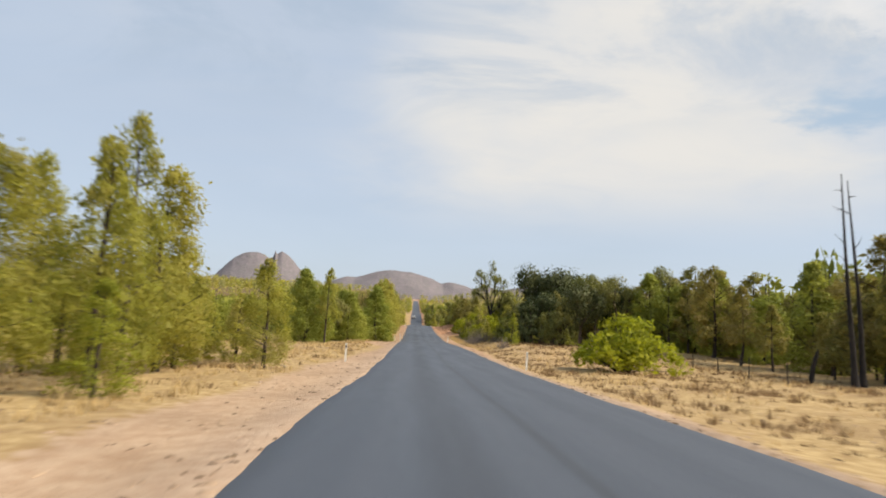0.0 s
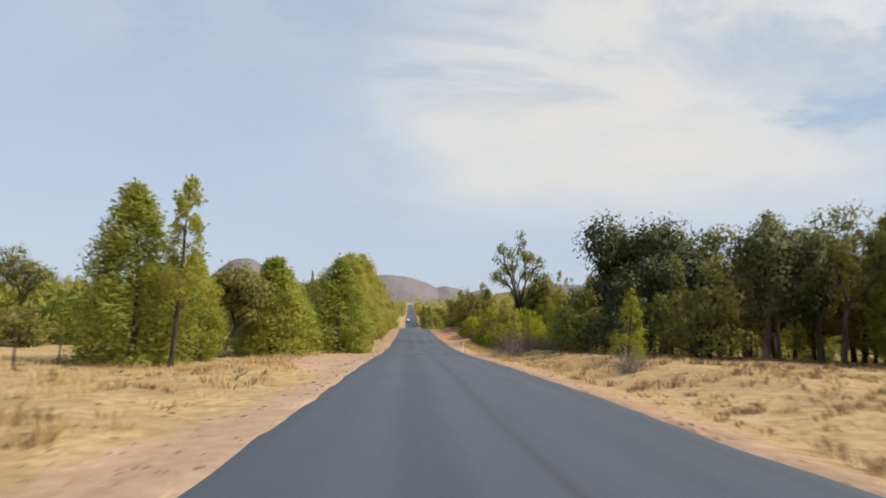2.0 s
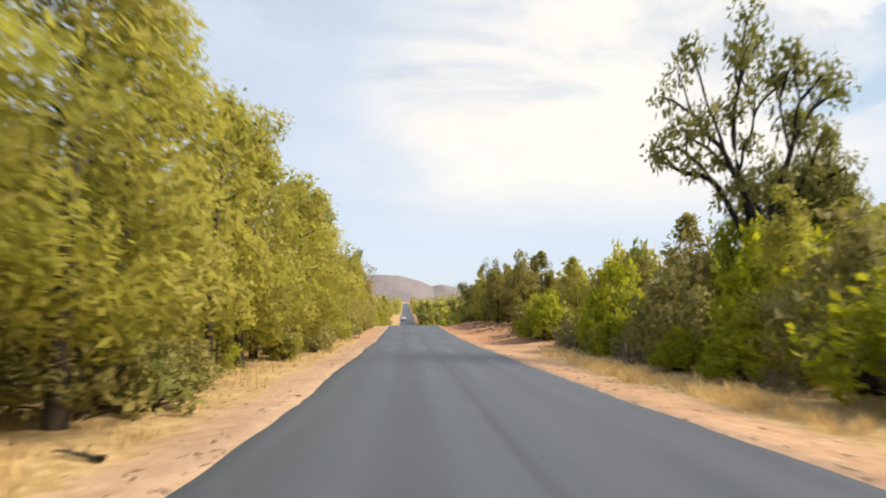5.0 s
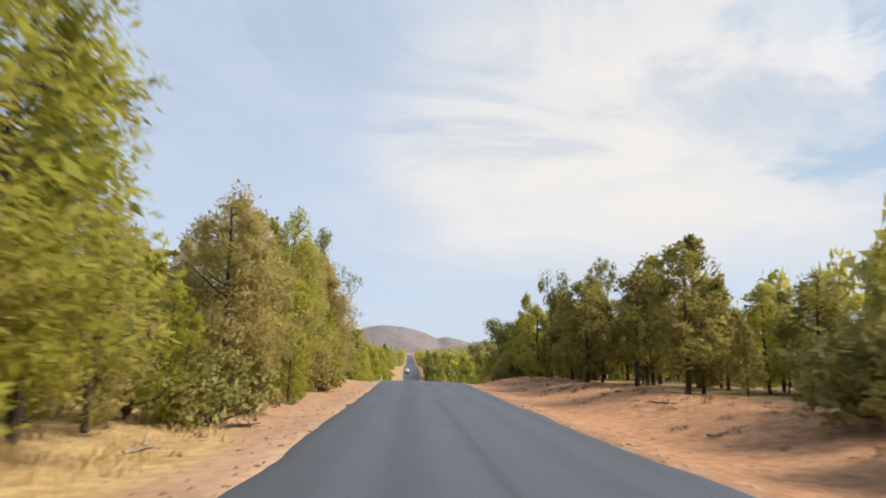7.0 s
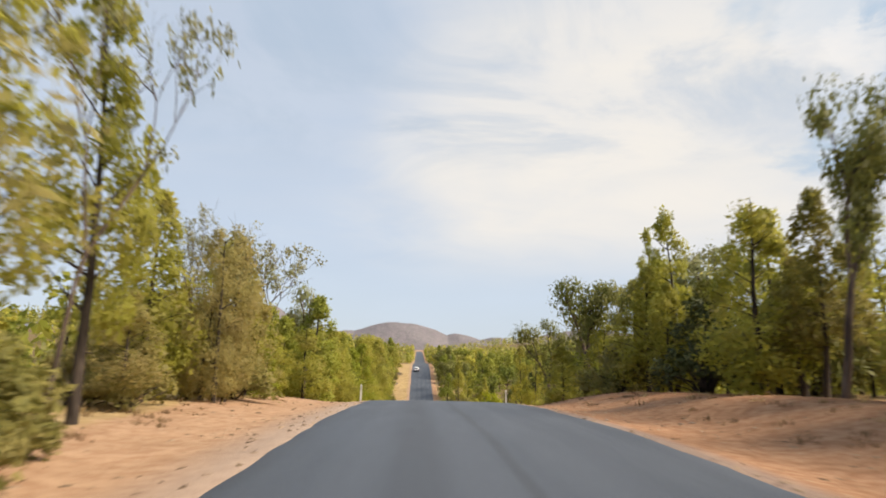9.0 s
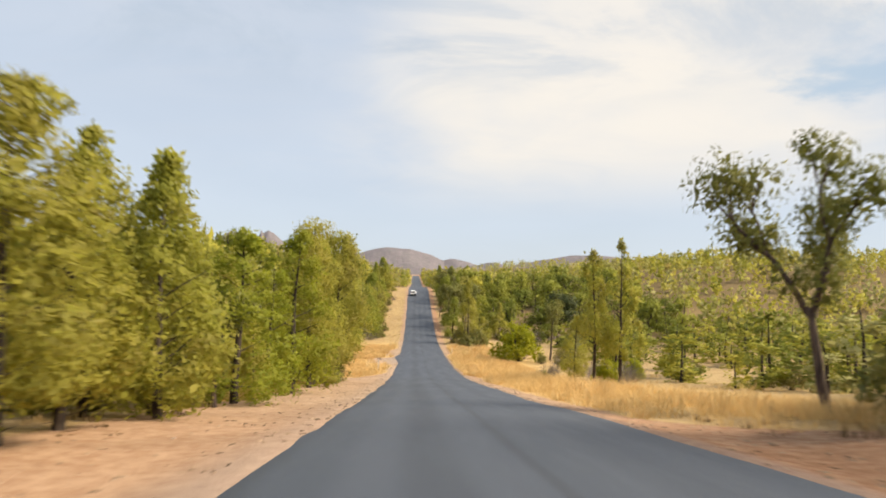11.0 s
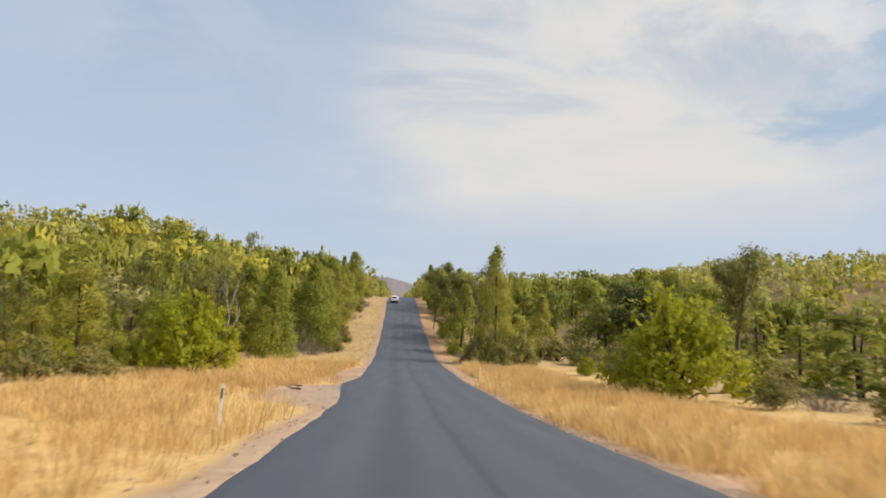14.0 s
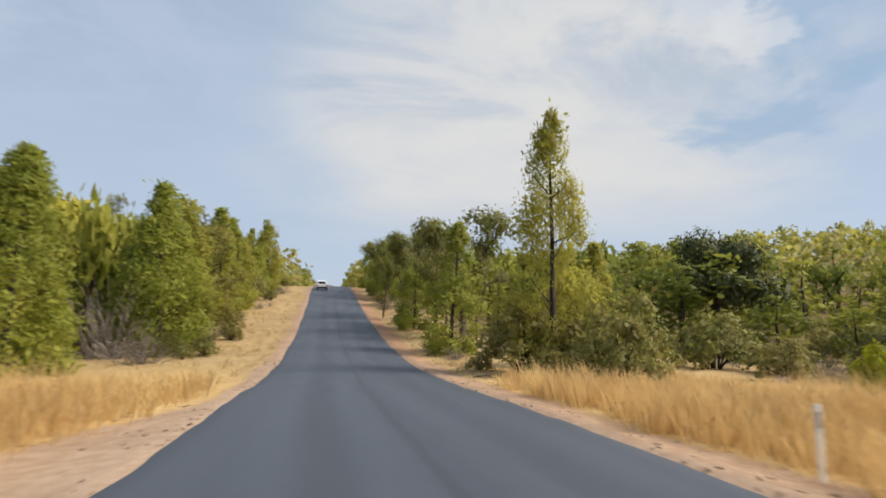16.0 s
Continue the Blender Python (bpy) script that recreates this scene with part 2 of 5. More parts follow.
WOODS = woodland_material("joined_woodland_foliage")
# dark gum green, its colour deepened further for the shade among the trees
GUM_DARK_SHADED = leaf_material("shaded_dark_gum_foliage", (0.026, 0.042, 0.014), (0.08, 0.096, 0.025), (0.10, 0.096, 0.03), 0.15, 0.3, (0.03, 0.045, 0.012))
PINE_BARK = bark_material("pine_bark", (0.022, 0.016, 0.013), (0.085, 0.065, 0.052))
GUM_BARK = bark_material("gum_bark", (0.05, 0.035, 0.03), (0.16, 0.115, 0.09), 5.0)
DEAD_WOOD = bark_material("bleached_wood", (0.26, 0.22, 0.18), (0.55, 0.50, 0.43), 7.0)
BURNT = bark_material("charred_wood", (0.008, 0.007, 0.007), (0.035, 0.03, 0.028), 8.0)
TWIG = bark_material("grey_twigs", (0.13, 0.105, 0.09), (0.30, 0.26, 0.22), 14.0)

m = Mat("twigs_and_pebbles", 0.9, 0.0, 0.15)
m.color(m.mix(m.island(), (0.07, 0.045, 0.03), (0.42, 0.30, 0.20)))
LITTER = m.m

m = Mat("asphalt", 0.62, 0.0, 0.42)
p = m.pos()
grain = m.noise(p, 55.0, 3.0, 0.7)
patch = m.noise(m.scaled(p, 1.0, 0.12, 1.0), 0.9, 4.0, 0.55)
cross = m.node("ShaderNodeSeparateXYZ")
m.put(cross.inputs[0], p)
wander = m.math("ADD", cross.outputs[0], m.math("MULTIPLY", m.math("SUBTRACT", m.noise(m.scaled(p, 0.0, 0.05, 0.0), 1.0, 2.0), 0.5), 0.6))


def stripe(at, half, soft):
    return m.ramp(m.math("ABSOLUTE", m.math("SUBTRACT", wander, at)), half + soft, half)


base = m.mix(m.ramp(grain, 0.3, 0.75), (0.038, 0.047, 0.064), (0.068, 0.080, 0.102))
base = m.mix(m.ramp(patch, 0.38, 0.68, 0.0, 0.5), base, (0.070, 0.082, 0.106))
for lane in (-0.62, 0.95, 2.35, 3.75):          # polished wheel tracks
    base = m.mix(m.math("MULTIPLY", stripe(lane, 0.12, 0.45), 0.22), base, (0.083, 0.096, 0.120))
for lane, half, soft, amount in ((0.17, 0.12, 0.5, 0.25), (1.5, 0.04, 0.10, 0.38)):          # oil line and seam
    base = m.mix(m.math("MULTIPLY", stripe(lane, half, soft), amount), base, (0.028, 0.03, 0.034))
m.color(base).bump(grain, 0.35, 0.01)
m.put(m.b.inputs["Roughness"], m.ramp(patch, 0.3, 0.7, 0.55, 0.72))
ASPHALT = m.m

m = Mat("roadside_ground", 0.95, 0.0, 0.1)
p = m.pos()
n1, n2, n3 = m.noise(p, 0.35, 5.0, 0.6), m.noise(p, 3.2, 5.0, 0.6), m.noise(p, 22.0, 4.0, 0.65)
dirt = m.mix(m.ramp(n2, 0.3, 0.7), (0.39, 0.262, 0.17), (0.49, 0.358, 0.248))
red = m.mix(m.ramp(n2, 0.3, 0.7), (0.29, 0.125, 0.06), (0.46, 0.25, 0.14))
dirt = m.mix(m.attr("red"), dirt, red)
dirt = m.mix(m.ramp(n1, 0.42, 0.62, 0.0, 0.55), dirt, m.mix(1.0, dirt, (0.72, 0.70, 0.68), "MULTIPLY"))
dirt = m.mix(m.attr("gravel"), dirt, m.mix(m.ramp(n3, 0.35, 0.65), (0.24, 0.20, 0.18), (0.42, 0.345, 0.30)))
dirt = m.mix(m.ramp(n3, 0.54, 0.68, 0.0, 0.6), dirt, (0.20, 0.125, 0.08))
straw = m.mix(m.ramp(n2, 0.3, 0.7), (0.31, 0.205, 0.095), (0.52, 0.385, 0.20))
straw = m.mix(m.ramp(n1, 0.4, 0.66, 0.0, 0.6), straw, (0.29, 0.195, 0.105))
straw = m.mix(m.ramp(n3, 0.52, 0.74, 0.0, 0.5), straw, (0.19, 0.14, 0.06))
straw = m.mix(m.ramp(m.noise(p, 0.8, 4.0, 0.6, 0.5), 0.55, 0.68, 0.0, 0.65), straw, (0.25, 0.165, 0.085))
golden = m.mix(m.ramp(n2, 0.3, 0.7), (0.46, 0.298, 0.122), (0.64, 0.445, 0.205))
straw = m.mix(m.attr("gold"), straw, golden)
# litter brown under the woods; their shade is put into this colour as well
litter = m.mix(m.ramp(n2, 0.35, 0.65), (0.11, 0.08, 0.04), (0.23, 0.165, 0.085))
edge = m.ramp(m.math("ADD", m.attr("bare"), m.math("MULTIPLY", m.math("SUBTRACT", n2, 0.5), 0.9)), 0.35, 0.65)
base = m.mix(edge, straw, dirt)
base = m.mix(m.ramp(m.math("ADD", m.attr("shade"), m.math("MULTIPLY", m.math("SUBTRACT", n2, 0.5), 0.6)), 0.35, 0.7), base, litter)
m.color(base).bump(m.math("ADD", m.math("MULTIPLY", n2, 0.4), m.math("MULTIPLY", n3, 0.6)), 0.8, 0.05)
GROUND = m.m

m = Mat("hazed_mountain_rock", 0.95, 0.0, 0.1)
p = m.pos()
n1 = m.noise(p, 0.012, 6.0, 0.62)
n2 = m.noise(p, 0.06, 6.0, 0.65)
base = m.mix(m.ramp(n1, 0.4, 0.6), (0.155, 0.12, 0.112), (0.225, 0.178, 0.162))
base = m.mix(m.ramp(n2, 0.45, 0.62, 0.0, 0.75), base, (0.10, 0.10, 0.06))
base = m.mix(m.ramp(m.noise(p, 0.16, 3.0, 0.7), 0.46, 0.58, 0.0, 0.65), base, (0.085, 0.09, 0.05))          # scattered scrub
# distance haze is blended into the rock colour as a pale blue-grey
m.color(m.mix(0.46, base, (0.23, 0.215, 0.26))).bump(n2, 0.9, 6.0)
MOUNTAIN = m.m
# the far range's blue is distance haze given as its base colour
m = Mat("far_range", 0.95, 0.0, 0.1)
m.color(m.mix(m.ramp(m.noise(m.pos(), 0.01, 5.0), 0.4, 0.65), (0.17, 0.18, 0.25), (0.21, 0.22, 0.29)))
FAR_RANGE = m.m


def grass_material(name, a, b, c):
    m = Mat(name, 0.75, 0.0, 0.2)
    base = m.mix(m.island(), a, b)
    base = m.mix(m.ramp(m.noise(m.pos(), 0.45, 3.0), 0.4, 0.65, 0.0, 0.7), base, c)
    m.color(base)
    tr = m.node("ShaderNodeBsdfTranslucent")
    m.put(tr.inputs["Color"], base)
    mixer = m.node("ShaderNodeMixShader")
    mixer.inputs[0].default_value = 0.45
    m.t.links.new(m.b.outputs[0], mixer.inputs[1])
    m.t.links.new(tr.outputs[0], mixer.inputs[2])
    m.t.links.new(mixer.outputs[0], m.t.nodes["Material Output"].inputs["Surface"])
    return m.m


STRAW = grass_material("straw_grass", (0.48, 0.34, 0.15), (0.74, 0.57, 0.30), (0.46, 0.32, 0.16))
WITHERED = grass_material("withered_grass", (0.152, 0.094, 0.049), (0.296, 0.195, 0.103), (0.208, 0.136, 0.068))
GOLD = grass_material("golden_grass", (0.59, 0.40, 0.168), (0.73, 0.53, 0.255), (0.64, 0.44, 0.188))


def plain(name, color, rough=0.5, metal=0.0, spec=0.4, wear=0.25):
    m = Mat(name, rough, metal, spec)
    n = m.noise(m.local(), 6.0, 5.0, 0.6)
    m.color(m.mix(m.ramp(n, 0.4, 0.75, 0.0, wear), color, tuple(0.55 * v + 0.03 for v in color)))
    return m.m


POST_WHITE = plain("post_white", (0.80, 0.78, 0.72), 0.55, 0.0, 0.3, 0.35)
REFLECTOR_RED = plain("reflector_red", (0.55, 0.012, 0.015), 0.25)
REFLECTOR_DARK = plain("reflector_dark", (0.05, 0.03, 0.022), 0.4)
REFLECTOR_GREY = plain("reflector_grey", (0.45, 0.46, 0.48), 0.2, 0.3)
FENCE_WOOD = bark_material("fence_wood", (0.03, 0.024, 0.02), (0.095, 0.075, 0.058), 12.0)
WIRE = plain("fence_wire", (0.20, 0.18, 0.16), 0.5, 0.8)
STONE = bark_material("roadside_stone", (0.20, 0.125, 0.085), (0.42, 0.31, 0.23), 4.0)
CAR_WHITE = plain("car_paint_white", (0.80, 0.81, 0.82), 0.25, 0.0, 0.5, 0.06)
CAR_GLASS = plain("car_glass_dark", (0.012, 0.014, 0.016), 0.05, 0.0, 0.6, 0.0)
CAR_BLACK = plain("car_trim_black", (0.018, 0.018, 0.02), 0.6)
RUBBER = plain("tyre_rubber", (0.02, 0.02, 0.02), 0.85)
ALLOY = plain("wheel_alloy", (0.5, 0.5, 0.52), 0.35, 0.9)
TAIL_RED = plain("tail_lamp_red", (0.42, 0.012, 0.012), 0.2)
PLATE = plain("plate_pale", (0.75, 0.74, 0.66), 0.4)

# ---- mesh tools ----


def mesh_from(name, verts, faces, material, smooth=False):
    """A mesh from arrays of corners and of equal-sized faces (one array or a list of arrays)."""
    groups = faces if isinstance(faces, list) else [faces]
    groups = [np.asarray(g, dtype=np.int64) for g in groups if len(g)]
    me = bpy.data.meshes.new(name)
    verts = np.asarray(verts, dtype=np.float32)
    me.vertices.add(len(verts))
    me.vertices.foreach_set("co", verts.ravel())
    loops = np.concatenate([g.ravel() for g in groups])
    sizes = np.concatenate([np.full(len(g), g.shape[1], dtype=np.int64) for g in groups])
    me.loops.add(len(loops))
    me.loops.foreach_set("vertex_index", loops.astype(np.int32))
    me.polygons.add(len(sizes))
    me.polygons.foreach_set("loop_start", (np.cumsum(sizes) - sizes).astype(np.int32))
    me.polygons.foreach_set("loop_total", sizes.astype(np.int32))
    if smooth:
        me.polygons.foreach_set("use_smooth", np.ones(len(sizes), dtype=bool))
    me.update(calc_edges=True)
    me.materials.append(material)
    return me


def part(name, me, parent, label=""):
    """Links a mesh as one part under a thing or a part."""
    if isinstance(me, tuple):
        bm, material = me
        data = bpy.data.meshes.new(name)
        bm.to_mesh(data)
        bm.free()
        data.materials.append(material)
        me = data
    ob = new(name, me)
    ob.parent = parent
    return tagged(ob, label)


def box(bm, x0, x1, y0, y1, z0, z1, bevel=0.0):
    """A box with rounded edges, added to a bmesh."""
    made = bmesh.ops.create_cube(bm, size=1.0)["verts"]
    bmesh.ops.transform(bm, matrix=Matrix.Translation(((x0 + x1) / 2, (y0 + y1) / 2, (z0 + z1) / 2)) @ Matrix.Diagonal((x1 - x0, y1 - y0, z1 - z0, 1)), verts=made)
    if bevel:
        edges = list({e for v in made for e in v.link_edges})
        bmesh.ops.bevel(bm, geom=edges, offset=bevel, segments=2, affect="EDGES")
    return bm


class Build:
    """Collects tubes and leaf sprays into arrays."""

    def __init__(self):
        self.v, self.q, self.n, self.tints, self.soft = [], [], 0, [], []

    def add(self, verts, quads, tint=0.0, soft=None):
        self.soft.append(np.zeros((len(verts), 3)) if soft is None else soft)
        self.tints.append(np.full(len(verts), tint, np.float32))
        self.v.append(np.asarray(verts, float))
        self.q.append(np.asarray(quads) + self.n)
        self.n += len(verts)

    def tube(self, pts, radii, sides=6):
        pts = np.asarray(pts, float)
        ring = np.arange(sides) * 2 * np.pi / sides
        along = np.gradient(pts, axis=0)
        along /= np.linalg.norm(along, axis=1)[:, None] + 1e-9
        ref = np.where(np.abs(along[:, 2:3]) > 0.9, np.array([[1.0, 0, 0]]), np.array([[0, 0, 1.0]]))
        u = np.cross(along, ref)
        u /= np.linalg.norm(u, axis=1)[:, None] + 1e-9
        w = np.cross(along, u)
        r = np.asarray(radii, float)[:, None, None]
        rings = pts[:, None] + r * (np.cos(ring)[None, :, None] * u[:, None] + np.sin(ring)[None, :, None] * w[:, None])
        i, j = np.meshgrid(np.arange(len(pts) - 1), np.arange(sides), indexing="ij")
        k = (j + 1) % sides
        quads = np.stack([i * sides + j, i * sides + k, (i + 1) * sides + k, (i + 1) * sides + j], -1).reshape(-1, 4)
        self.add(rings.reshape(-1, 3), quads)

    def sprays(self, base, way, length, width, rng, face=None):
        """Small folded leaf sprays, each a quad of its own, their flats turned roughly to face."""
        n = len(base)
        way = way / (np.linalg.norm(way, axis=1)[:, None] + 1e-9)
        side = np.cross(way, rng.normal(size=(n, 3)) if face is None else face + rng.normal(0, 0.45, (n, 3)))
        side /= np.linalg.norm(side, axis=1)[:, None] + 1e-9
        fold = np.cross(way, side)
        ln = (length * rng.uniform(0.65, 1.3, n))[:, None]
        wd = (width * rng.uniform(0.65, 1.3, n))[:, None]
        mid = base + way * ln * rng.uniform(0.4, 0.6, n)[:, None]
        verts = np.stack([base, mid + side * wd / 2 + fold * wd * 0.15, base + way * ln, mid - side * wd / 2 + fold * wd * 0.15], 1)
        if face is None:
            self.add(verts.reshape(-1, 3), np.arange(4 * n).reshape(n, 4))
            return
        flat = np.cross(verts[:, 1] - verts[:, 0], verts[:, 3] - verts[:, 0])
        turned = (flat * face).sum(1) < 0
        verts[turned] = verts[turned][:, [0, 3, 2, 1]]
        flat = np.where(turned[:, None], -flat, flat)
        shade = face / (np.linalg.norm(face, axis=1)[:, None] + 1e-9) * 0.9 + flat / (np.linalg.norm(flat, axis=1)[:, None] + 1e-9) * 0.24
        self.add(verts.reshape(-1, 3), np.arange(4 * n).reshape(n, 4), 0.0, np.repeat(shade / np.linalg.norm(shade, axis=1)[:, None], 4, 0))

    def mesh(self, name, material, smooth=False):
        soft = np.concatenate(self.soft)
        rounded = bool(np.abs(soft).max() > 0)
        me = mesh_from(name, np.concatenate(self.v), np.concatenate(self.q), material, smooth or rounded)
        if rounded:          # sprays take the light as the rounded clump does that they lie on
            me.normals_split_custom_set_from_vertices(soft.astype(np.float32))
        return me


def bent(rng, start, way, length, steps, wobble, lift=0.0):
    """A wandering branch line."""
    pts = [np.asarray(start, float)]
    d = np.asarray(way, float) / np.linalg.norm(way)
    for _ in range(steps):
        d = d + rng.normal(0, wobble, 3) + (0, 0, lift)
        d /= np.linalg.norm(d)
        pts.append(pts[-1] + d * length / steps)
    return np.array(pts)


# ---- the lie of the land ----


def road_z(y):
    """The road's height along the way: a long dip, a crest, a steep dip and the rise beyond."""
    y = np.asarray(y, float)
    yk = np.array([-200.0] + ROAD_Y + [420, 440, 480, 560, 700, 1000])
    zk = np.array([7.0] + ROAD_Z + [-4.3, -3.3, -3.2, -2.5, 3.0, 14.0])
    slope = np.gradient(zk, yk)
    i = np.clip(np.searchsorted(yk, y, side="right") - 1, 0, len(yk) - 2)
    gap = yk[i + 1] - yk[i]
    s = np.clip((y - yk[i]) / gap, 0, 1)
    return (1 + 2 * s) * (1 - s) ** 2 * zk[i] + s * (1 - s) ** 2 * gap * slope[i] + s * s * (3 - 2 * s) * zk[i + 1] + s * s * (s - 1) * gap * slope[i + 1]


def step(v, a, b):
    s = np.clip((np.asarray(v, float) - a) / (b - a), 0, 1)
    return s * s * (3 - 2 * s)


def ripple(x, y, size, seed=0.0):
    """A smooth, uneven wave of about -1 to 1."""
    a, b = x / size + seed, y / size - seed * 1.7
    return (np.sin(1.9 * a + 0.7 * np.sin(1.3 * b)) + np.sin(2.3 * b + 1.1 * np.sin(0.9 * a + 2.0)) + np.sin(1.1 * (a + b) + 0.5)) / 3


def ground_z(x, y):
    x, y = np.asarray(x, float), np.asarray(y, float)
    off = np.maximum(np.maximum(x - RIGHT, LEFT - x), 0.0)
    z = road_z(y) - 0.05 - 0.10 * step(off, 0.2, 1.6)
    right, left = step(x, 6.5, 11.5), step(-x, 4.0, 9.0)
    z = z + 0.65 * right * step(y, 40, 60) * (1 - step(y, 88, 104)) + 0.75 * right * step(y, 124, 145) * (1 - step(y, 205, 225))
    z = z + 0.25 * left * step(y, 90, 140) * (1 - step(y, 205, 225))
    z = z + 12.5 * step(-x, 14, 85) * step(y, 285, 390) + 12 * step(x, 30, 130) * step(y, 270, 420)
    z = z + 0.10 * step(off, 1.0, 4.0) * ripple(x, y, 2.4) + 0.9 * step(off, 14, 60) * ripple(x, y, 31.0, 2.0)
    return z + 9 * step(off, 120, 500) * ripple(x, y, 240.0, 1.0)


def sample(edges):
    return np.concatenate([np.arange(a, b, s) for a, b, s in edges])


gx = sample([(-2600, -400, 200), (-400, -80, 32), (-80, -30, 5), (-30, -12, 1.5), (-12, 16, 0.5), (16, 34, 1.5), (34, 80, 5), (80, 400, 32), (400, 2601, 200)])
gy = sample([(-220, -20, 20), (-20, 345, 1.0), (345, 460, 3), (460, 800, 20), (800, 4001, 200)])
X, Y = np.meshgrid(gx, gy)
Z = ground_z(X, Y)
off = np.where(X > 1.3, X - RIGHT, LEFT - X)
Z = np.where(off < -0.1, Z - 0.25, Z)
ny, nx = X.shape
i, j = np.meshgrid(np.arange(ny - 1), np.arange(nx - 1), indexing="ij")
quads = np.stack([i * nx + j, i * nx + j + 1, (i + 1) * nx + j + 1, (i + 1) * nx + j], -1).reshape(-1, 4)
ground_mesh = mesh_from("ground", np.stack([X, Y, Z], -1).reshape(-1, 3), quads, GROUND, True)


def store(me, name, values):
    me.attributes.new(name, "FLOAT", "POINT").data.foreach_set("value", np.asarray(values, np.float32).ravel())


def bare_width(x, y):
    """How far the bare shoulder reaches from the seal, left and right."""
    left = 2.9 - 1.9 * step(y, 25, 62) + 3.4 * step(y, 58, 67) * (1 - step(y, 82, 91)) + 0.6 * step(y, 84, 100) + 2.5 * step(y, 140, 160) + 1.0 * step(y, 172, 190) - 4.2 * step(y, 255, 269) + 3.4 * step(y, 281, 285) * (1 - step(y, 291, 296)) + 1.7 * step(y, 295, 299) * (1 - step(y, 304, 312))
    right = 0.8 + 0.7 * step(y, 34, 60) + 0.5 * step(y, 70, 90) + 7.0 * step(y, 122, 142) * (1 - step(y, 208, 222)) - 0.3 * step(y, 214, 226)
    return np.where(x > 1.3, right, left) + 0.35 * ripple(x, y, 3.1, 0.4)


red = 0.3 * step(Y, 30, 50) + 0.1 * step(Y, 60, 110) + 0.5 * step(Y, 120, 145)
red = red + 0.45 * step(X, 8.5, 12) * step(Y, 178, 196)
red = (red * (1 - 0.75 * step(Y, 212, 232)) + 0.5 * step(Y, 318, 345)) * np.where(X > 1.3, 0.9, 0.5)
patchy = 0.4 * (X > 1.3) * step(Y, 22, 40) * (1 - step(Y, 95, 115)) * (1 - step(off, 8, 13))
store(ground_mesh, "bare", np.clip(np.maximum(0.5 + (bare_width(X, Y) - off) / 1.6, patchy), 0, 1))
store(ground_mesh, "gravel", (1 - step(off, 0.2, np.where(X > 1.3, 0.7, 1.7))) * (0.25 + 0.45 * step(Y, 160, 180) * (1 - step(Y, 200, 225))) + 0.4 * (X < 0) * (1 - step(off, 1.6, 3.4)) * step(Y, 281, 285) * (1 - step(Y, 292, 296)))
store(ground_mesh, "gold", step(Y, 214, 232) * (1 - step(Y, 312, 335)) * (1 - step(np.abs(X), 15, 24)))
store(ground_mesh, "red", np.clip(red, 0, 1))
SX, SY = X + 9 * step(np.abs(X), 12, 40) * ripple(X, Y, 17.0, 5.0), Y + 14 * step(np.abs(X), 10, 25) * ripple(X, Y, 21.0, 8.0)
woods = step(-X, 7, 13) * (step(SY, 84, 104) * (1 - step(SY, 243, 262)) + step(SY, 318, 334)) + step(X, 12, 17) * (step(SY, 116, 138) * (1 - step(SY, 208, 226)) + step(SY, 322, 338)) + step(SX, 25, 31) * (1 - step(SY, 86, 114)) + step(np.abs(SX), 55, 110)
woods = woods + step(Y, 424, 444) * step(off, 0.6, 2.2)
# the right verge darkened in patches, standing for tussock shadows and brown earth
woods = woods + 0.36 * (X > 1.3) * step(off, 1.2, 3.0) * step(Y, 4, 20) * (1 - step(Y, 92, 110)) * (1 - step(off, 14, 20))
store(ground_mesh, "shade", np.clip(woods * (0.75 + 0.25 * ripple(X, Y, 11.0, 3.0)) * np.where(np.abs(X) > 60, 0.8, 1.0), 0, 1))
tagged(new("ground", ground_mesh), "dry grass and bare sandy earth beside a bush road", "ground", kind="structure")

# the sealed road: cambered, with a ragged edge and a thin broken lip
ry = sample([(-220, -20, 10), (-20, 345, 0.5), (345, 470, 2), (470, 900, 10)])
across = np.array([-0.06, 0.0, 0.05, 0.2, 0.4, 0.6, 0.8, 0.95, 1.0, 1.06])
rng = np.random.default_rng(5)
jag = np.stack([np.convolve(rng.normal(0, 1, len(ry)), np.ones(w) / w, "same") * s for w, s in ((3, 0.05), (3, 0.05))], 1) + np.stack([0.07 * ripple(ry, ry, 6.0), 0.07 * ripple(ry, ry, 5.0, 3.0)], 1)
le, re = LEFT + jag[:, 0] - 0.6 * step(ry, 284, 294) * (1 - step(ry, 295, 303)), RIGHT + jag[:, 1]
RX = le[:, None] + (re - le)[:, None] * across[None]
crown = 0.045 * (1 - (2 * across - 1) ** 2)
RZ = road_z(ry)[:, None] + crown[None] - 0.02 + np.where((across < 0) | (across > 1), -0.18, 0.0)[None]
RYY = np.repeat(ry[:, None], len(across), 1)
nr, nc = RX.shape
i, j = np.meshgrid(np.arange(nr - 1), np.arange(nc - 1), indexing="ij")
quads = np.stack([i * nc + j, i * nc + j + 1, (i + 1) * nc + j + 1, (i + 1) * nc + j], -1).reshape(-1, 4)
tagged(new("road", mesh_from("road", np.stack([RX, RYY, RZ], -1).reshape(-1, 3), quads, ASPHALT, True)), "narrow grey asphalt road with a dark seam and ragged edges", "road", kind="structure")


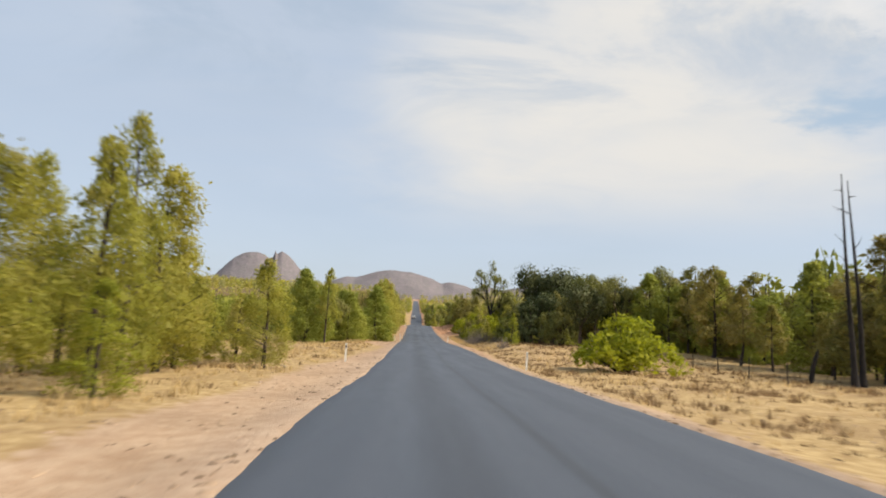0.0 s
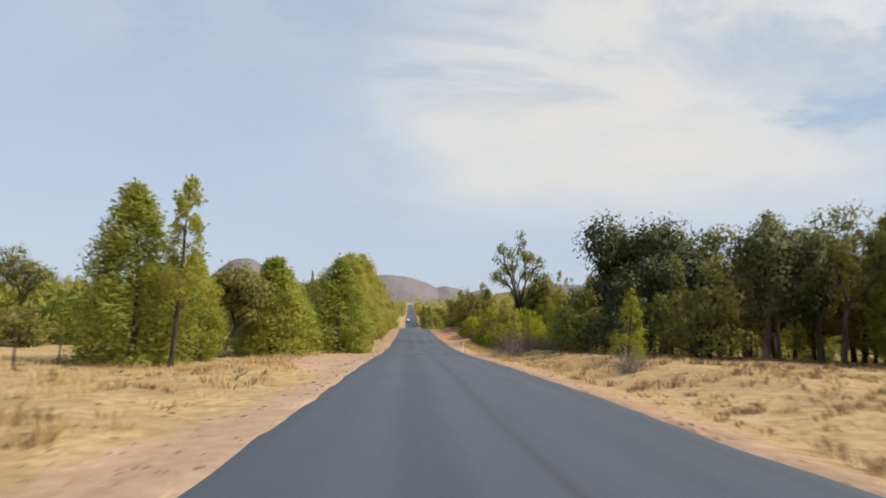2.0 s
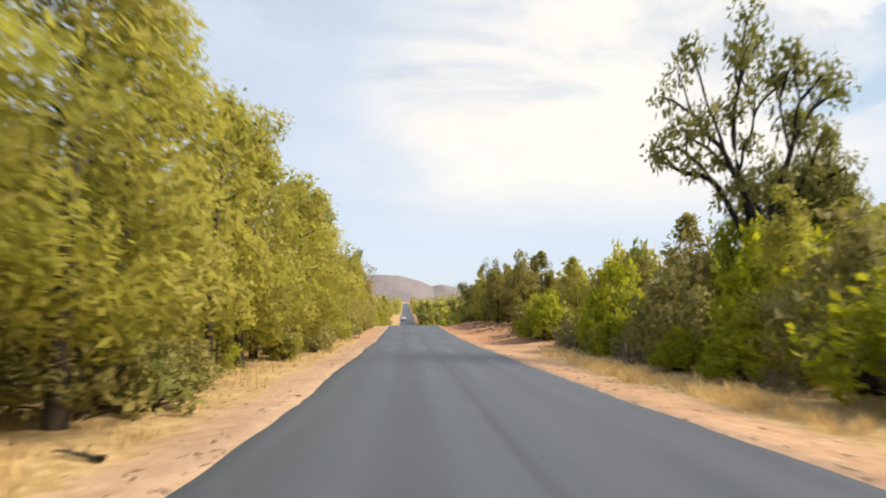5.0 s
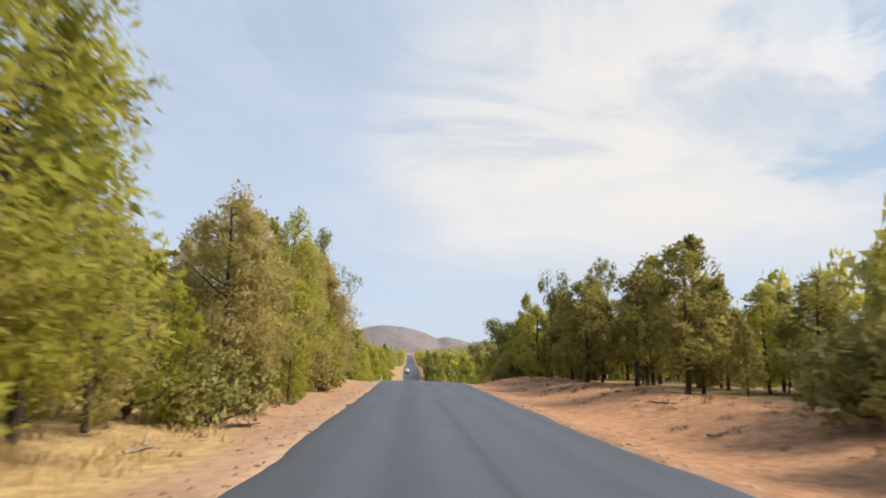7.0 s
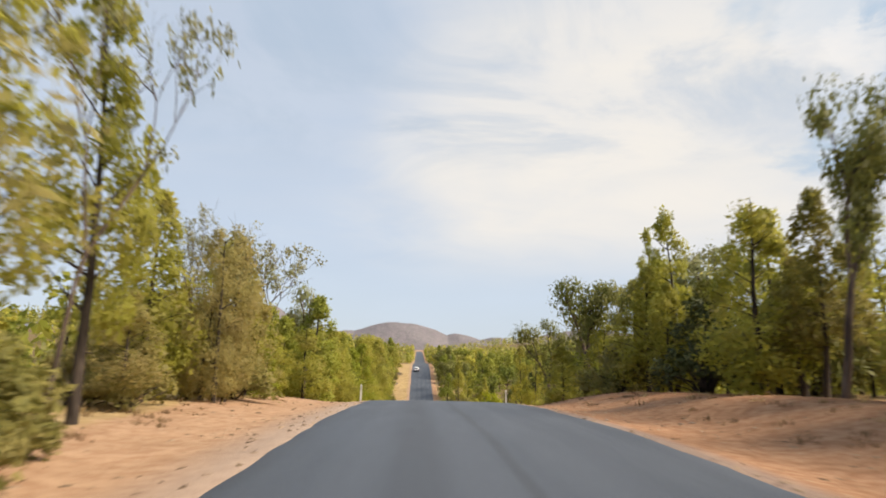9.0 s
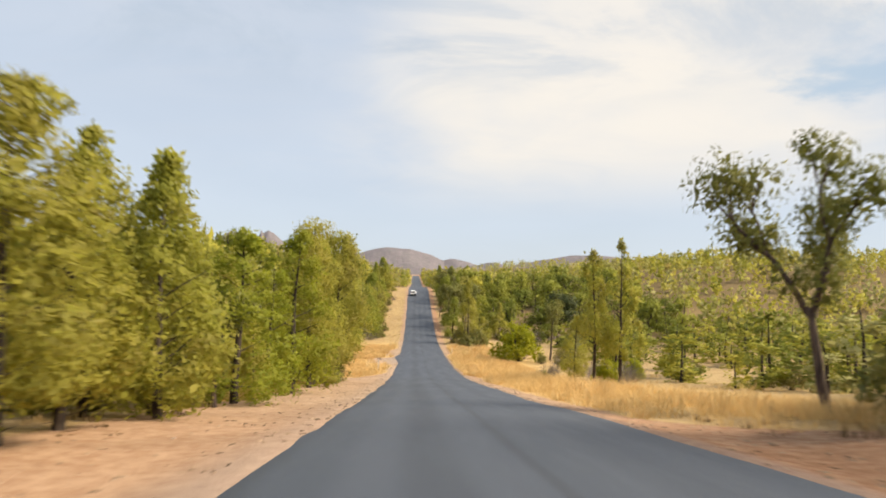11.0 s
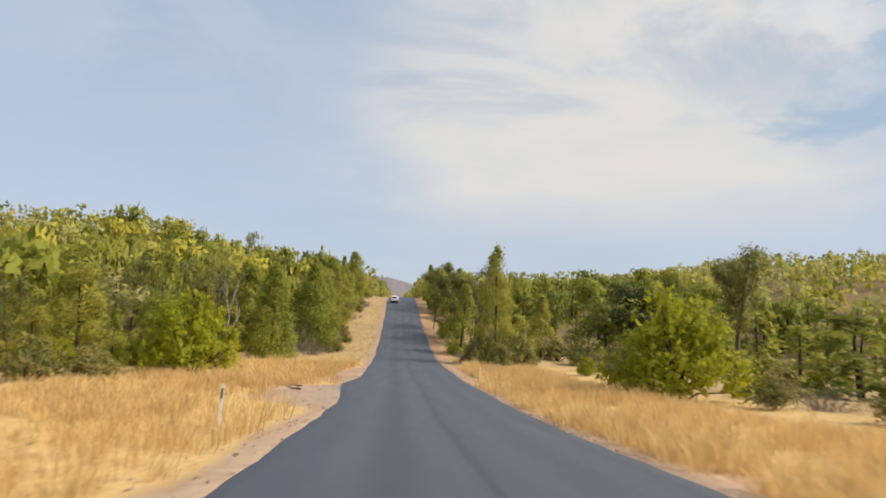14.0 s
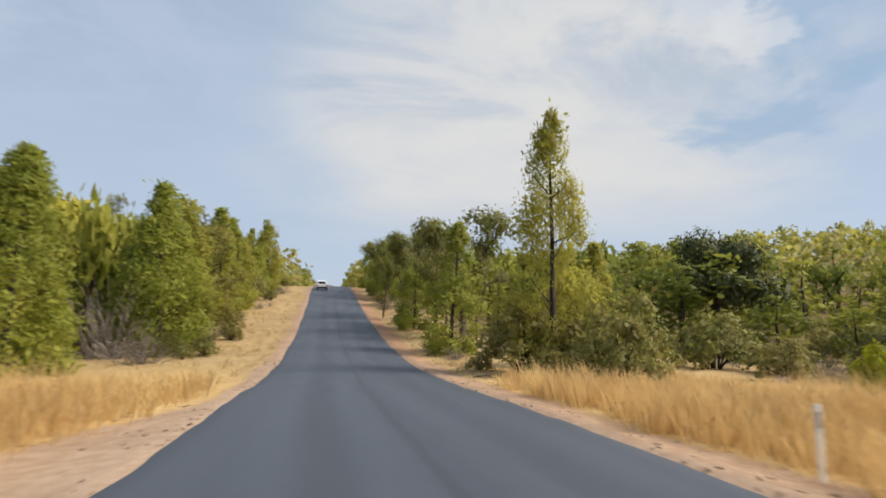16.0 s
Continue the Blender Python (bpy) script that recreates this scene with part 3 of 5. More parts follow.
def mountain(name, label, bearing, distance, width, depth, height, shape, material, seed):
    """A far hill: a ridge whose outline is the highest of some humps (place along it, half width, height)."""
    us, vs = np.linspace(-1.0, 1.0, 121), np.linspace(-1, 1, 31)
    U, V = np.meshgrid(us, vs)
    crest = np.zeros_like(U)
    for c, hw, hh, power in shape:
        crest = np.maximum(crest, hh * np.clip(1 - np.abs((U - c) / hw) ** power, 0, 1))
    Zs = height * crest * (1 - np.abs(V) ** 1.5)
    rough = sum(ripple(U * width / 2, V * depth / 2, width / k, seed + k) / k ** 0.9 for k in (9, 17, 31, 57, 101))
    Zs = Zs + height * 0.25 * rough * np.clip(crest * 3, 0, 1) * (1 - V ** 2)
    a = radians(bearing)
    cx, cy = distance * math.sin(a), distance * math.cos(a)
    PX = cx + math.cos(a) * U * width / 2 + math.sin(a) * V * depth / 2
    PY = cy - math.sin(a) * U * width / 2 + math.cos(a) * V * depth / 2
    n2, n1 = U.shape
    i, j = np.meshgrid(np.arange(n2 - 1), np.arange(n1 - 1), indexing="ij")
    quads = np.stack([i * n1 + j, i * n1 + j + 1, (i + 1) * n1 + j + 1, (i + 1) * n1 + j], -1).reshape(-1, 4)
    me = mesh_from(name, np.stack([PX, PY, Zs - 6], -1).reshape(-1, 3), quads, material, True)
    return tagged(new(name, me), label, "mountain", kind="structure")


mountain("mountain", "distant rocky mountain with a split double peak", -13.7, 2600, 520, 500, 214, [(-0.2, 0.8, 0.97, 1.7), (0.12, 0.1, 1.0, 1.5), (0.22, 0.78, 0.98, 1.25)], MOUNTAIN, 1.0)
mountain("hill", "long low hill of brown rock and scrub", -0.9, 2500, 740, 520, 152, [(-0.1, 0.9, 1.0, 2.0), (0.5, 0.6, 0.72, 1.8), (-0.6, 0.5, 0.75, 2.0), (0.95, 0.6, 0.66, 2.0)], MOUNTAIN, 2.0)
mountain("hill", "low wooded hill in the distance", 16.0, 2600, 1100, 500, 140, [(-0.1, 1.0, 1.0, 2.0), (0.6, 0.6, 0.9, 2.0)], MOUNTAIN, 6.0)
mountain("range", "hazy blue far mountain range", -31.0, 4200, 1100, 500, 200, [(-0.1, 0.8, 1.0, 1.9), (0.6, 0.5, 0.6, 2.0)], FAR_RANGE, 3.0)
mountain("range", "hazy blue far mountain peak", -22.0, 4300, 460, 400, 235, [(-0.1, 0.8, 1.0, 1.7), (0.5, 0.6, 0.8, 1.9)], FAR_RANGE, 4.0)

# ---- plants ----


def clumps(b, centres, radius, per, length, width, rng, out_from, droop=0.0, flat=0.8, core=0, core_leaf=(0.6, 0.42)):
    """Leaf sprays in billowing clumps about the given centres, laid over each clump like shingles."""
    n = len(centres)
    base = np.repeat(centres, per, 0)
    r = np.repeat(radius * rng.uniform(0.6, 1.25, n), per)[:, None]
    d = rng.normal(size=(n * per, 3))
    d /= np.linalg.norm(d, axis=1)[:, None]
    place = base + d * r * (1, 1, flat) * rng.uniform(0.35, 1.05, n * per)[:, None] ** 0.6
    out = place - out_from
    out /= np.linalg.norm(out, axis=1)[:, None] + 1e-9
    face = d * 0.8 + out * 0.7 + (0, 0, 0.35)
    face /= np.linalg.norm(face, axis=1)[:, None] + 1e-9
    way = rng.normal(0, 0.8, (n * per, 3)) + (0, 0, 0.35 - droop)
    way = way - (way * face).sum(1)[:, None] * face * 0.8 + face * 0.25
    b.sprays(place, way, length, width, rng, face)
    if core:          # broad inner sprays close the heart of each clump
        d = rng.normal(size=(n * core, 3))
        d /= np.linalg.norm(d, axis=1)[:, None]
        place = np.repeat(centres, core, 0) + d * np.repeat(r[::per], core, 0) * (1, 1, flat) * 0.55
        way = rng.normal(0, 1, d.shape)
        way -= (way * d).sum(1)[:, None] * d
        b.sprays(place - way * 0.25, way, core_leaf[0], core_leaf[1], rng, d + (0, 0, 0.3))


def make_pine(seed, dense, full=True, low=0.12, material=PINE, bark=PINE_BARK, ragged=0.25, taper=0.6, per=28, leaf=(0.32, 0.145), billow=0.56, airy=1.0, core=9, core_leaf=None):
    """Cypress pine of unit height and about unit width: tapered trunk, rising limbs, a plumed crown with gaps."""
    rng = np.random.default_rng(seed)
    H, R = 8.0, 1.75
    tr, cr = Build(), Build()
    stem = bent(rng, (0, 0, -0.25), (0, 0, 1), H * 0.96, 9, 0.035, 0.02)
    stem[:, :2] -= 0.85 * stem[-1, :2] * np.linspace(0, 1, len(stem))[:, None]
    rings = slice(None) if full else slice(0, None, 3)
    tr.tube(stem[rings], np.linspace(0.15, 0.02, 10)[rings], 7 if full else 4)
    lobes = rng.uniform(0, 2 * np.pi, 3)

    def reach(u, a):
        body = np.minimum(step(u, low - 0.2, low + 0.16), (1 - u) ** taper * (0.75 + 0.75 * taper))
        return R * np.clip(body, 0.02, 1.1) * (1 + ragged * (np.sin(2 * a + lobes[0] + 7 * u) * 0.5 + np.sin(3 * a + lobes[1] - 11 * u) * 0.35 + np.sin(23 * u + lobes[2] + a) * 0.3))

    nb = 16 if full else 0
    for k in range(nb):
        u = low + (0.93 - low) * (k + rng.uniform()) / nb
        a = rng.uniform(0, 2 * np.pi)
        start = np.array([np.interp(u * H, stem[:, 2], stem[:, 0]), np.interp(u * H, stem[:, 2], stem[:, 1]), u * H])
        ln = reach(u, a) * 0.95
        line = bent(rng, start, (math.cos(a), math.sin(a), 0.55), ln, 4, 0.12, 0.06)
        tr.tube(line, np.linspace(0.035, 0.008, 5), 4 if full else 3)
    if full:
        for k in range(7):                   # bare dead snags low on the trunk
            a, u = rng.uniform(0, 2 * np.pi), rng.uniform(0.04, low + 0.12)
            tr.tube(bent(rng, (0, 0, u * H), (math.cos(a), math.sin(a), 0.1), rng.uniform(0.4, 1.0), 3, 0.25), np.linspace(0.022, 0.006, 4), 3)
    nc = dense
    u = low + (1 - low) * rng.uniform(0, 1, nc) ** 1.15
    a = rng.uniform(0, 2 * np.pi, nc)
    rr = reach(u, a) * rng.uniform(0.35, 1.0, nc) ** 0.5
    centres = np.stack([rr * np.cos(a), rr * np.sin(a), u * H], 1)
    centres[:, 0] += np.interp(centres[:, 2], stem[:, 2], stem[:, 0])
    centres[:, 1] += np.interp(centres[:, 2], stem[:, 2], stem[:, 1])
    keep = np.sin(centres[:, 0] * 2.1 + seed) + np.sin(centres[:, 1] * 2.3 + 2 * seed) + np.sin(centres[:, 2] * 1.9 + 3 * seed) > (-1.35 if low > -0.03 else -3.1)
    keep &= rng.uniform(size=nc) > np.clip((centres[:, 2] / H - 0.7) * 2.0, 0, 0.55) * airy
    centres = centres[keep]
    axis = centres * (0, 0, 1)
    size = billow * (0.45 + 0.55 * np.clip(reach(centres[:, 2] / H, 0.0) / R, 0, 1))
    clumps(cr, centres, size, per, leaf[0], leaf[1], rng, np.repeat(axis, per, 0), 0.0, 1.15, core, core_leaf or (billow * 0.6, billow * 0.36))
    thing = new("cypress_pine")
    part("trunk", tr.mesh("trunk", bark, True), thing)
    part("crown", cr.mesh("crown", material), thing)
    return thing


def make_gum(seed, full=True, material=GUM, bark=GUM_BARK, sparse=False, stems=1, height=9.0, lush=130, levels=3, thick=1.0, ball=1.32, core=22, bole=0.36, flat=0.6, keep=0.8, wisp=26):
    """Gum tree: forking limbs that carry separate rounded clumps of drooping leaves."""
    rng = np.random.default_rng(seed)
    tr, cr = Build(), Build()
    tips = []

    def grow(start, way, length, radius, level):
        line = bent(rng, start, way, length, 5, 0.13, 0.03)
        tr.tube(line if full else line[[0, 5]], np.linspace(radius, radius * 0.62, 6 if full else 2), (7 if level < 2 else 4) if full else 3)
        if level >= ((max(levels, 4) if sparse else levels) if full else 2):
            tips.append(line[-1])
            return
        end = line[-1] - line[-2]
        n = 2 if rng.uniform() < 0.5 else 3
        turn = rng.uniform(0, 2 * np.pi)
        for k in range(n):
            a = turn + k * 2 * np.pi / n + rng.uniform(-0.5, 0.5)
            d = end / np.linalg.norm(end) + np.array([math.cos(a), math.sin(a), 0.12]) * rng.uniform(0.5, 0.95)
            grow(line[-1], d, length * rng.uniform(0.58, 0.82), radius * 0.58, level + 1)
        if level >= 1:
            tips.append(line[3] + rng.normal(0, 0.15, 3))

    for k in range(stems):
        lean = rng.uniform(-0.25, 0.25, 2) * (1.2 if stems > 1 else 0.5)
        grow((0.25 * k, 0.1 * k, -0.25), (lean[0], lean[1], 1), height * bole, 0.27 * thick / stems ** 0.3, 0)
    tips = np.array(tips)
    grown = tips[:, 2].max() + 0.5
    if sparse:
        tips = tips[rng.uniform(size=len(tips)) < keep]
    per = (wisp if sparse else lush) if full else 24
    clumps(cr, tips, 0.5 if sparse else ball, per, 0.26 if full else 0.66, 0.11 if full else 0.36, rng, np.repeat(tips - (0, 0, 0.5), per, 0), 0.35, flat, (core if wisp > 20 else 4) if full else 3, (0.24, 0.14) if sparse else (0.75, 0.5) if not full else (0.42, 0.26))
    thing = new("gum_tree")
    part("trunk", tr.mesh("trunk", bark, True), thing)
    part("crown", cr.mesh("crown", material), thing)
    thing["grown"] = float(grown)
    thing["wide"] = float(np.abs(tips[:, :2]).max() * 2 + 0.6)
    return thing


def make_shrub(seed, material, height=3.0, width=4.0, per=26, n=100, name="shrub", leaf=0.2):
    """A many-stemmed bush with a broken, domed crown down to the ground."""
    rng = np.random.default_rng(seed)
    tr, cr = Build(), Build()
    centres = []
    for k in range(n):
        a = rng.uniform(0, 2 * np.pi)
        lean = rng.uniform(0.05, 1.0) ** 0.7
        top = np.array([math.cos(a) * lean * width / 2, math.sin(a) * lean * width / 2, height * (1 - 0.72 * lean ** 2.2) * rng.uniform(0.28, 1.03)])
        top[:2] *= 1 + 0.18 * math.sin(3 * a + seed)
        if k % 3 == 0:
            line = np.array([(0.1 * math.cos(a), 0.1 * math.sin(a), -0.1), top * (0.35, 0.35, 0.5) + rng.normal(0, 0.08, 3), top])
            tr.tube(line, (0.045, 0.028, 0.01), 4)
        centres.append(top)
    centres = np.array(centres)
    clumps(cr, centres, 0.42, per, leaf, leaf * 0.42, rng, np.repeat(centres * (0.2, 0.2, 0.5), per, 0), 0.0, 0.8, 9, (0.3, 0.18))
    thing = new(name)
    part("stem", tr.mesh("stem", PINE_BARK, True), thing)
    part("foliage", cr.mesh("foliage", material), thing)
    return thing


def make_bare(seed, name, bark, height, spread, levels, radius, thin=0.6):
    """A leafless tree or bush: forking limbs alone."""
    rng = np.random.default_rng(seed)
    tr = Build()

    def grow(start, way, length, r, level):
        line = bent(rng, start, way, length, 5, 0.16, 0.02)
        tr.tube(line, np.linspace(r, r * 0.6, 6), 6 if level < 2 else 3)
        if level >= levels:
            return
        for k in range(2 if level else 3):
            a = rng.uniform(0, 2 * np.pi)
            d = (line[-1] - line[-2]) / np.linalg.norm(line[-1] - line[-2]) + np.array([math.cos(a), math.sin(a), 0.1]) * spread
            grow(line[-1] if k else line[3], d, length * rng.uniform(0.5, 0.8), r * thin, level + 1)

    grow((0, 0, -0.2), (rng.uniform(-0.08, 0.08), rng.uniform(-0.08, 0.08), 1), height * 0.45, radius, 0)
    thing = new(name)
    part("trunk", tr.mesh("trunk", bark, True), thing)
    return thing


def make_brush(seed):
    """A heap of dead grey twigs."""
    rng = np.random.default_rng(seed)
    tr = Build()
    for k in range(60):
        a = rng.uniform(0, 2 * np.pi)
        d = np.array([math.cos(a), math.sin(a), rng.uniform(0.25, 1.6)])
        start = np.array([rng.normal(0, 0.25), rng.normal(0, 0.25), -0.05])
        line = bent(rng, start, d, rng.uniform(0.6, 1.8), 4, 0.22)
        tr.tube(line, np.linspace(0.02, 0.006, 5), 3)
        for _ in range(2):
            tr.tube(bent(rng, line[2], d + rng.normal(0, 0.6, 3), rng.uniform(0.3, 0.8), 3, 0.25), np.linspace(0.009, 0.004, 4), 3)
    thing = new("dead_bush")
    part("brushwood", tr.mesh("brushwood", TWIG), thing)
    return thing


def make_pole(seed, height):
    """A straight charred trunk with a few broken stubs."""
    rng = np.random.default_rng(seed)
    tr = Build()
    line = bent(rng, (0, 0, -0.2), (rng.uniform(-0.03, 0.03), 0, 1), height, 12, 0.012)
    tr.tube(line, np.concatenate([[0.34, 0.22], np.linspace(0.19, 0.03, 11)]), 8)
    for k in range(9):
        a = rng.uniform(0, 2 * np.pi)
        j = rng.integers(5, 12)
        tr.tube(bent(rng, line[j], (math.cos(a), math.sin(a), 0.5), rng.uniform(0.3, 1.4), 3, 0.2), (0.04, 0.025, 0.015, 0.006), 4)
    thing = new("burnt_tree")
    part("trunk", tr.mesh("trunk", BURNT, True), thing)
    return thing


class Kind:
    """Several builds of one kind of plant, set out as copies with a size and turn of their own."""

    def __init__(self, builds, size, label, category, group):
        self.first, self.size, self.tags, self.count = list(builds), size, (label, category, group), 0
        self.unused = set(range(len(self.first)))

    def plant(self, x, y, h, w, rng, label="", build=None):
        k = self.count % len(self.first) if build is None else build
        self.count += build is None
        src = self.first[k]
        hh, ww = (src["grown"], src["wide"]) if "grown" in src.keys() else self.size
        m = pose(x, y, float(ground_z(x, y)) - 0.05, rng.uniform(-2, 2), rng.uniform(-2, 2), rng.uniform(0, 360)) @ Matrix.Diagonal((w / ww, w / ww, h / hh, 1))
        if k in self.unused:
            self.unused.discard(k)
            src.matrix_basis = m
            ob = src
        else:
            src_basis = src.matrix_basis.copy()
            src.matrix_basis = Matrix.Identity(4)
            ob = copy_thing(src, m)
            src.matrix_basis = src_basis
        tagged(ob, label or self.tags[0], self.tags[1], self.tags[2])
        return ob

    def clear(self):
        for k in self.unused:
            for o in (*self.first[k].children, self.first[k]):
                bpy.data.objects.remove(o)


FINE = (0.19, 0.062)
pine = Kind([make_pine(s, 110, low=lo, ragged=rg, taper=tp, airy=0.5, billow=0.68, per=52, leaf=(0.22, 0.078), core=12, core_leaf=(0.3, 0.16)) for s, lo, rg, tp in ((1, 0.05, 0.28, 0.8), (2, 0.1, 0.32, 0.5), (3, 0.03, 0.25, 0.65), (4, 0.16, 0.38, 0.45), (5, 0.06, 0.32, 0.85))], (8.0, 3.5),
            "olive-green cypress pine with a dark trunk", "tree", "roadside pines")
near_pine = Kind([make_pine(s, 105, low=lo, ragged=rg, taper=tp, per=112, leaf=(0.17, 0.046), airy=0.6, billow=0.68, core=22, core_leaf=(0.24, 0.10)) for s, lo, rg, tp in ((6, 0.07, 0.35, 0.5), (7, 0.12, 0.42, 0.65), (8, 0.05, 0.36, 0.42), (9, 0.16, 0.45, 0.55), (10, 0.08, 0.4, 0.8))], (8.0, 3.5),
                 "feathery olive-green cypress pine beside the road", "tree", "roadside pines")
plume = Kind([make_pine(s, 90, low=0.2, ragged=0.45, taper=0.7, per=62, leaf=FINE, billow=0.46, airy=0.7) for s in (11, 12, 13)], (8.0, 3.3), "tall thin cypress pine with sparse plumed foliage", "tree", "thin pines")
round_pine = Kind([make_pine(s, 120, low=0.17, ragged=0.4, taper=0.32, billow=0.7, per=112, leaf=(0.17, 0.046), airy=0.3, core=22, core_leaf=(0.24, 0.10)) for s in (14, 15, 16)], (8.0, 3.5), "broad round-topped cypress pine beside the road", "tree", "roadside pines")
cone = Kind([make_pine(s, 135, low=-0.02, ragged=0.2, taper=tp, material=PINE_GREEN, airy=0.0, billow=0.62, per=48, leaf=(0.22, 0.08), core=12, core_leaf=(0.3, 0.16)) for s, tp in ((17, 0.7), (18, 0.5), (19, 0.85))], (8.0, 3.5), "dense conical cypress pine leafy to the ground", "tree", "conical pines")
full_pine = Kind([make_pine(s, 185, low=-0.05, ragged=0.1, taper=tp, material=PINE_GREEN, airy=0.0, billow=0.66, per=76, leaf=(0.18, 0.055), core=20, core_leaf=(0.26, 0.12)) for s, tp in ((31, 0.72), (32, 0.85), (33, 0.78))], (8.0, 3.5), "full green cypress pine leafy to the ground", "tree", "full pines")
young = Kind([make_pine(s, 80, low=0.03, ragged=0.18, material=PINE_BRIGHT, taper=0.7, airy=0.0, per=62, leaf=(0.19, 0.06), core=14, core_leaf=(0.26, 0.12)) for s in (21, 22)], (8.0, 3.5), "bright green young cypress pine", "tree", "young pines")
dark_pine = Kind([make_pine(s, 95, low=lo, ragged=0.4, taper=tp, material=PINE_SHADED, per=46, leaf=(0.24, 0.08), airy=0.8, billow=0.6, core=9) for s, lo, tp in ((24, 0.2, 0.5), (25, 0.3, 0.7), (26, 0.14, 0.4))], (8.0, 3.5), "cypress pine in shade-darkened green with a bare black trunk", "tree", "dark pines")
dry_pine = Kind([make_pine(s, 100, low=lo, ragged=0.5, taper=tp, material=PINE_DRY, per=84, leaf=(0.19, 0.05), airy=0.9, billow=0.62, core=16, core_leaf=(0.24, 0.10)) for s, lo, tp in ((27, 0.1, 0.5), (28, 0.18, 0.7), (29, 0.06, 0.4))], (8.0, 3.5), "dull brownish-olive cypress pine beside the road", "tree", "roadside pines")
limb_gum = Kind([make_gum(54, material=GUM_PALE, bark=GUM_BARK, sparse=True, stems=2, height=10.0, thick=0.55, keep=0.3, wisp=13, levels=5), make_gum(56, material=GUM_PALE, bark=GUM_BARK, sparse=True, height=10.0, thick=0.5, keep=0.35, wisp=14, levels=5)], (9.0, 6.0), "tall brown-limbed gum tree with wispy leaves", "tree", "wispy gum trees")
round_gum = Kind([make_gum(s, material=GUM_PALE, lush=110, ball=1.2, core=16, bole=0.3) for s in (57, 58)], (9.0, 6.0), "pale grey-green gum tree with a rounded crown", "tree", "pale gum trees")
gum = Kind([make_gum(s) for s in (41, 42, 43)], (9.0, 6.0), "dark green gum tree with clumped foliage", "tree", "gum trees")
dark_gum = Kind([make_gum(s, material=GUM_DARK_SHADED, lush=150, ball=1.45, core=34, bole=0.25, flat=0.82) for s in (44, 45, 46)], (9.0, 6.0), "dense blackish-green gum tree, its leaves darkened for shade", "tree", "dark gum trees")
pale_gum = Kind([make_gum(s, material=GUM_PALE, sparse=True, height=10.0) for s in (51, 52)], (9.0, 6.0), "tall pale gum tree with thin branches", "tree", "pale gum trees")


class Woods:
    """The trees too many to count, joined: one mesh of leaves and one of trunks."""

    def __init__(self, builds):
        self.kinds, self.crowns, self.trunks = [], Build(), Build()
        for src, hh, ww in builds:
            both = []
            for o in src.children:
                v = np.array([v.co for v in o.data.vertices])
                q = np.array([list(f.vertices) for f in o.data.polygons])
                normals = np.zeros((len(v), 3))
                normals[[l.vertex_index for l in o.data.loops]] = [c.vector for c in o.data.corner_normals]
                both.append((o.name.split(".")[0], v, q, normals))
            self.kinds.append((both, hh, ww))
            for o in (*src.children, src):
                bpy.data.objects.remove(o)

    def plant(self, x, y, h, w, rng, label="", build=None):
        both, hh, ww = self.kinds[rng.integers(len(self.kinds) - (5 if h < 6.2 else 0))]          # the low scrub is leafy to the ground
        a, tint = rng.uniform(0, 2 * np.pi), float(np.clip(rng.uniform() + 0.15 * ripple(x, y, 14.0), 0, 1))
        tint *= 0.3 + 0.7 * float(step(y, 110, 190) * (1 - 0.4 * step(y, 318, 340)))          # greener at the two ends of the road
        tint *= 1 - 0.5 * float(step(x, 14, 22) * step(y, 236, 262) * (1 - step(y, 400, 440)))          # and on the gully's right side
        c, s = math.cos(a) * w / ww, math.sin(a) * w / ww
        turn = np.array([[c, -s, 0], [s, c, 0], [0, 0, h / hh]])
        for name, v, q, normals in both:
            place = v @ turn.T + (x, y, float(ground_z(x, y)) - 0.05)
            if name == "crown":
                if abs(x) > 30:
                    q = q[np.arange(len(q)) % 4 != 0]          # thinner crowns away from the road
                self.crowns.add(place, q, tint, normals @ np.array([[math.cos(a), math.sin(a), 0], [-math.sin(a), math.cos(a), 0], [0, 0, 1]]))
            else:
                self.trunks.add(place, q)

    def clear(self):
        leaves = self.crowns.mesh("woodland_leaves", WOODS)
        store(leaves, "tint", np.concatenate(self.crowns.tints))
        tagged(new("woodland_leaves", leaves), "olive-green foliage of dense pine and gum woodland", "woods", kind="stuff")
        tagged(new("woodland_trunks", self.trunks.mesh("woodland_trunks", PINE_BARK)), "dark trunks of dense pine and gum woodland", "woods", kind="stuff")


back = Woods([(make_pine(s, 32, full=False, low=lo, ragged=0.35, taper=tp, per=13, leaf=(0.5, 0.27), billow=0.72, core=2, core_leaf=(0.7, 0.46)), 8.0, 3.5) for s, lo, tp in ((31, 0.0, 0.45), (33, -0.04, 0.35), (35, 0.0, 0.8), (36, -0.04, 0.3), (37, 0.0, 0.4), (32, 0.06, 0.7), (34, 0.12, 0.5))]
             + [(o, o["grown"], o["wide"]) for o in [make_gum(s, full=False, material=WOODS, bole=0.22) for s in (61, 62, 63)]])
gnarled = Kind([make_gum(73, bark=BURNT, stems=2, height=7.0, lush=120, ball=1.25), make_gum(71, bark=BURNT, stems=2, height=10.0, core=5, lush=72, levels=3, thick=1.25, ball=0.78)], (9.0, 6.0), "gnarled dark-limbed gum tree with sparse leaves", "tree", "gnarled gums")
wattle = Kind([make_shrub(s, WATTLE, per=54, n=130, leaf=0.13) for s in (81, 82, 83)], (3.0, 4.2), "yellow-green wattle bush on dry grass", "bush", "wattle bushes")
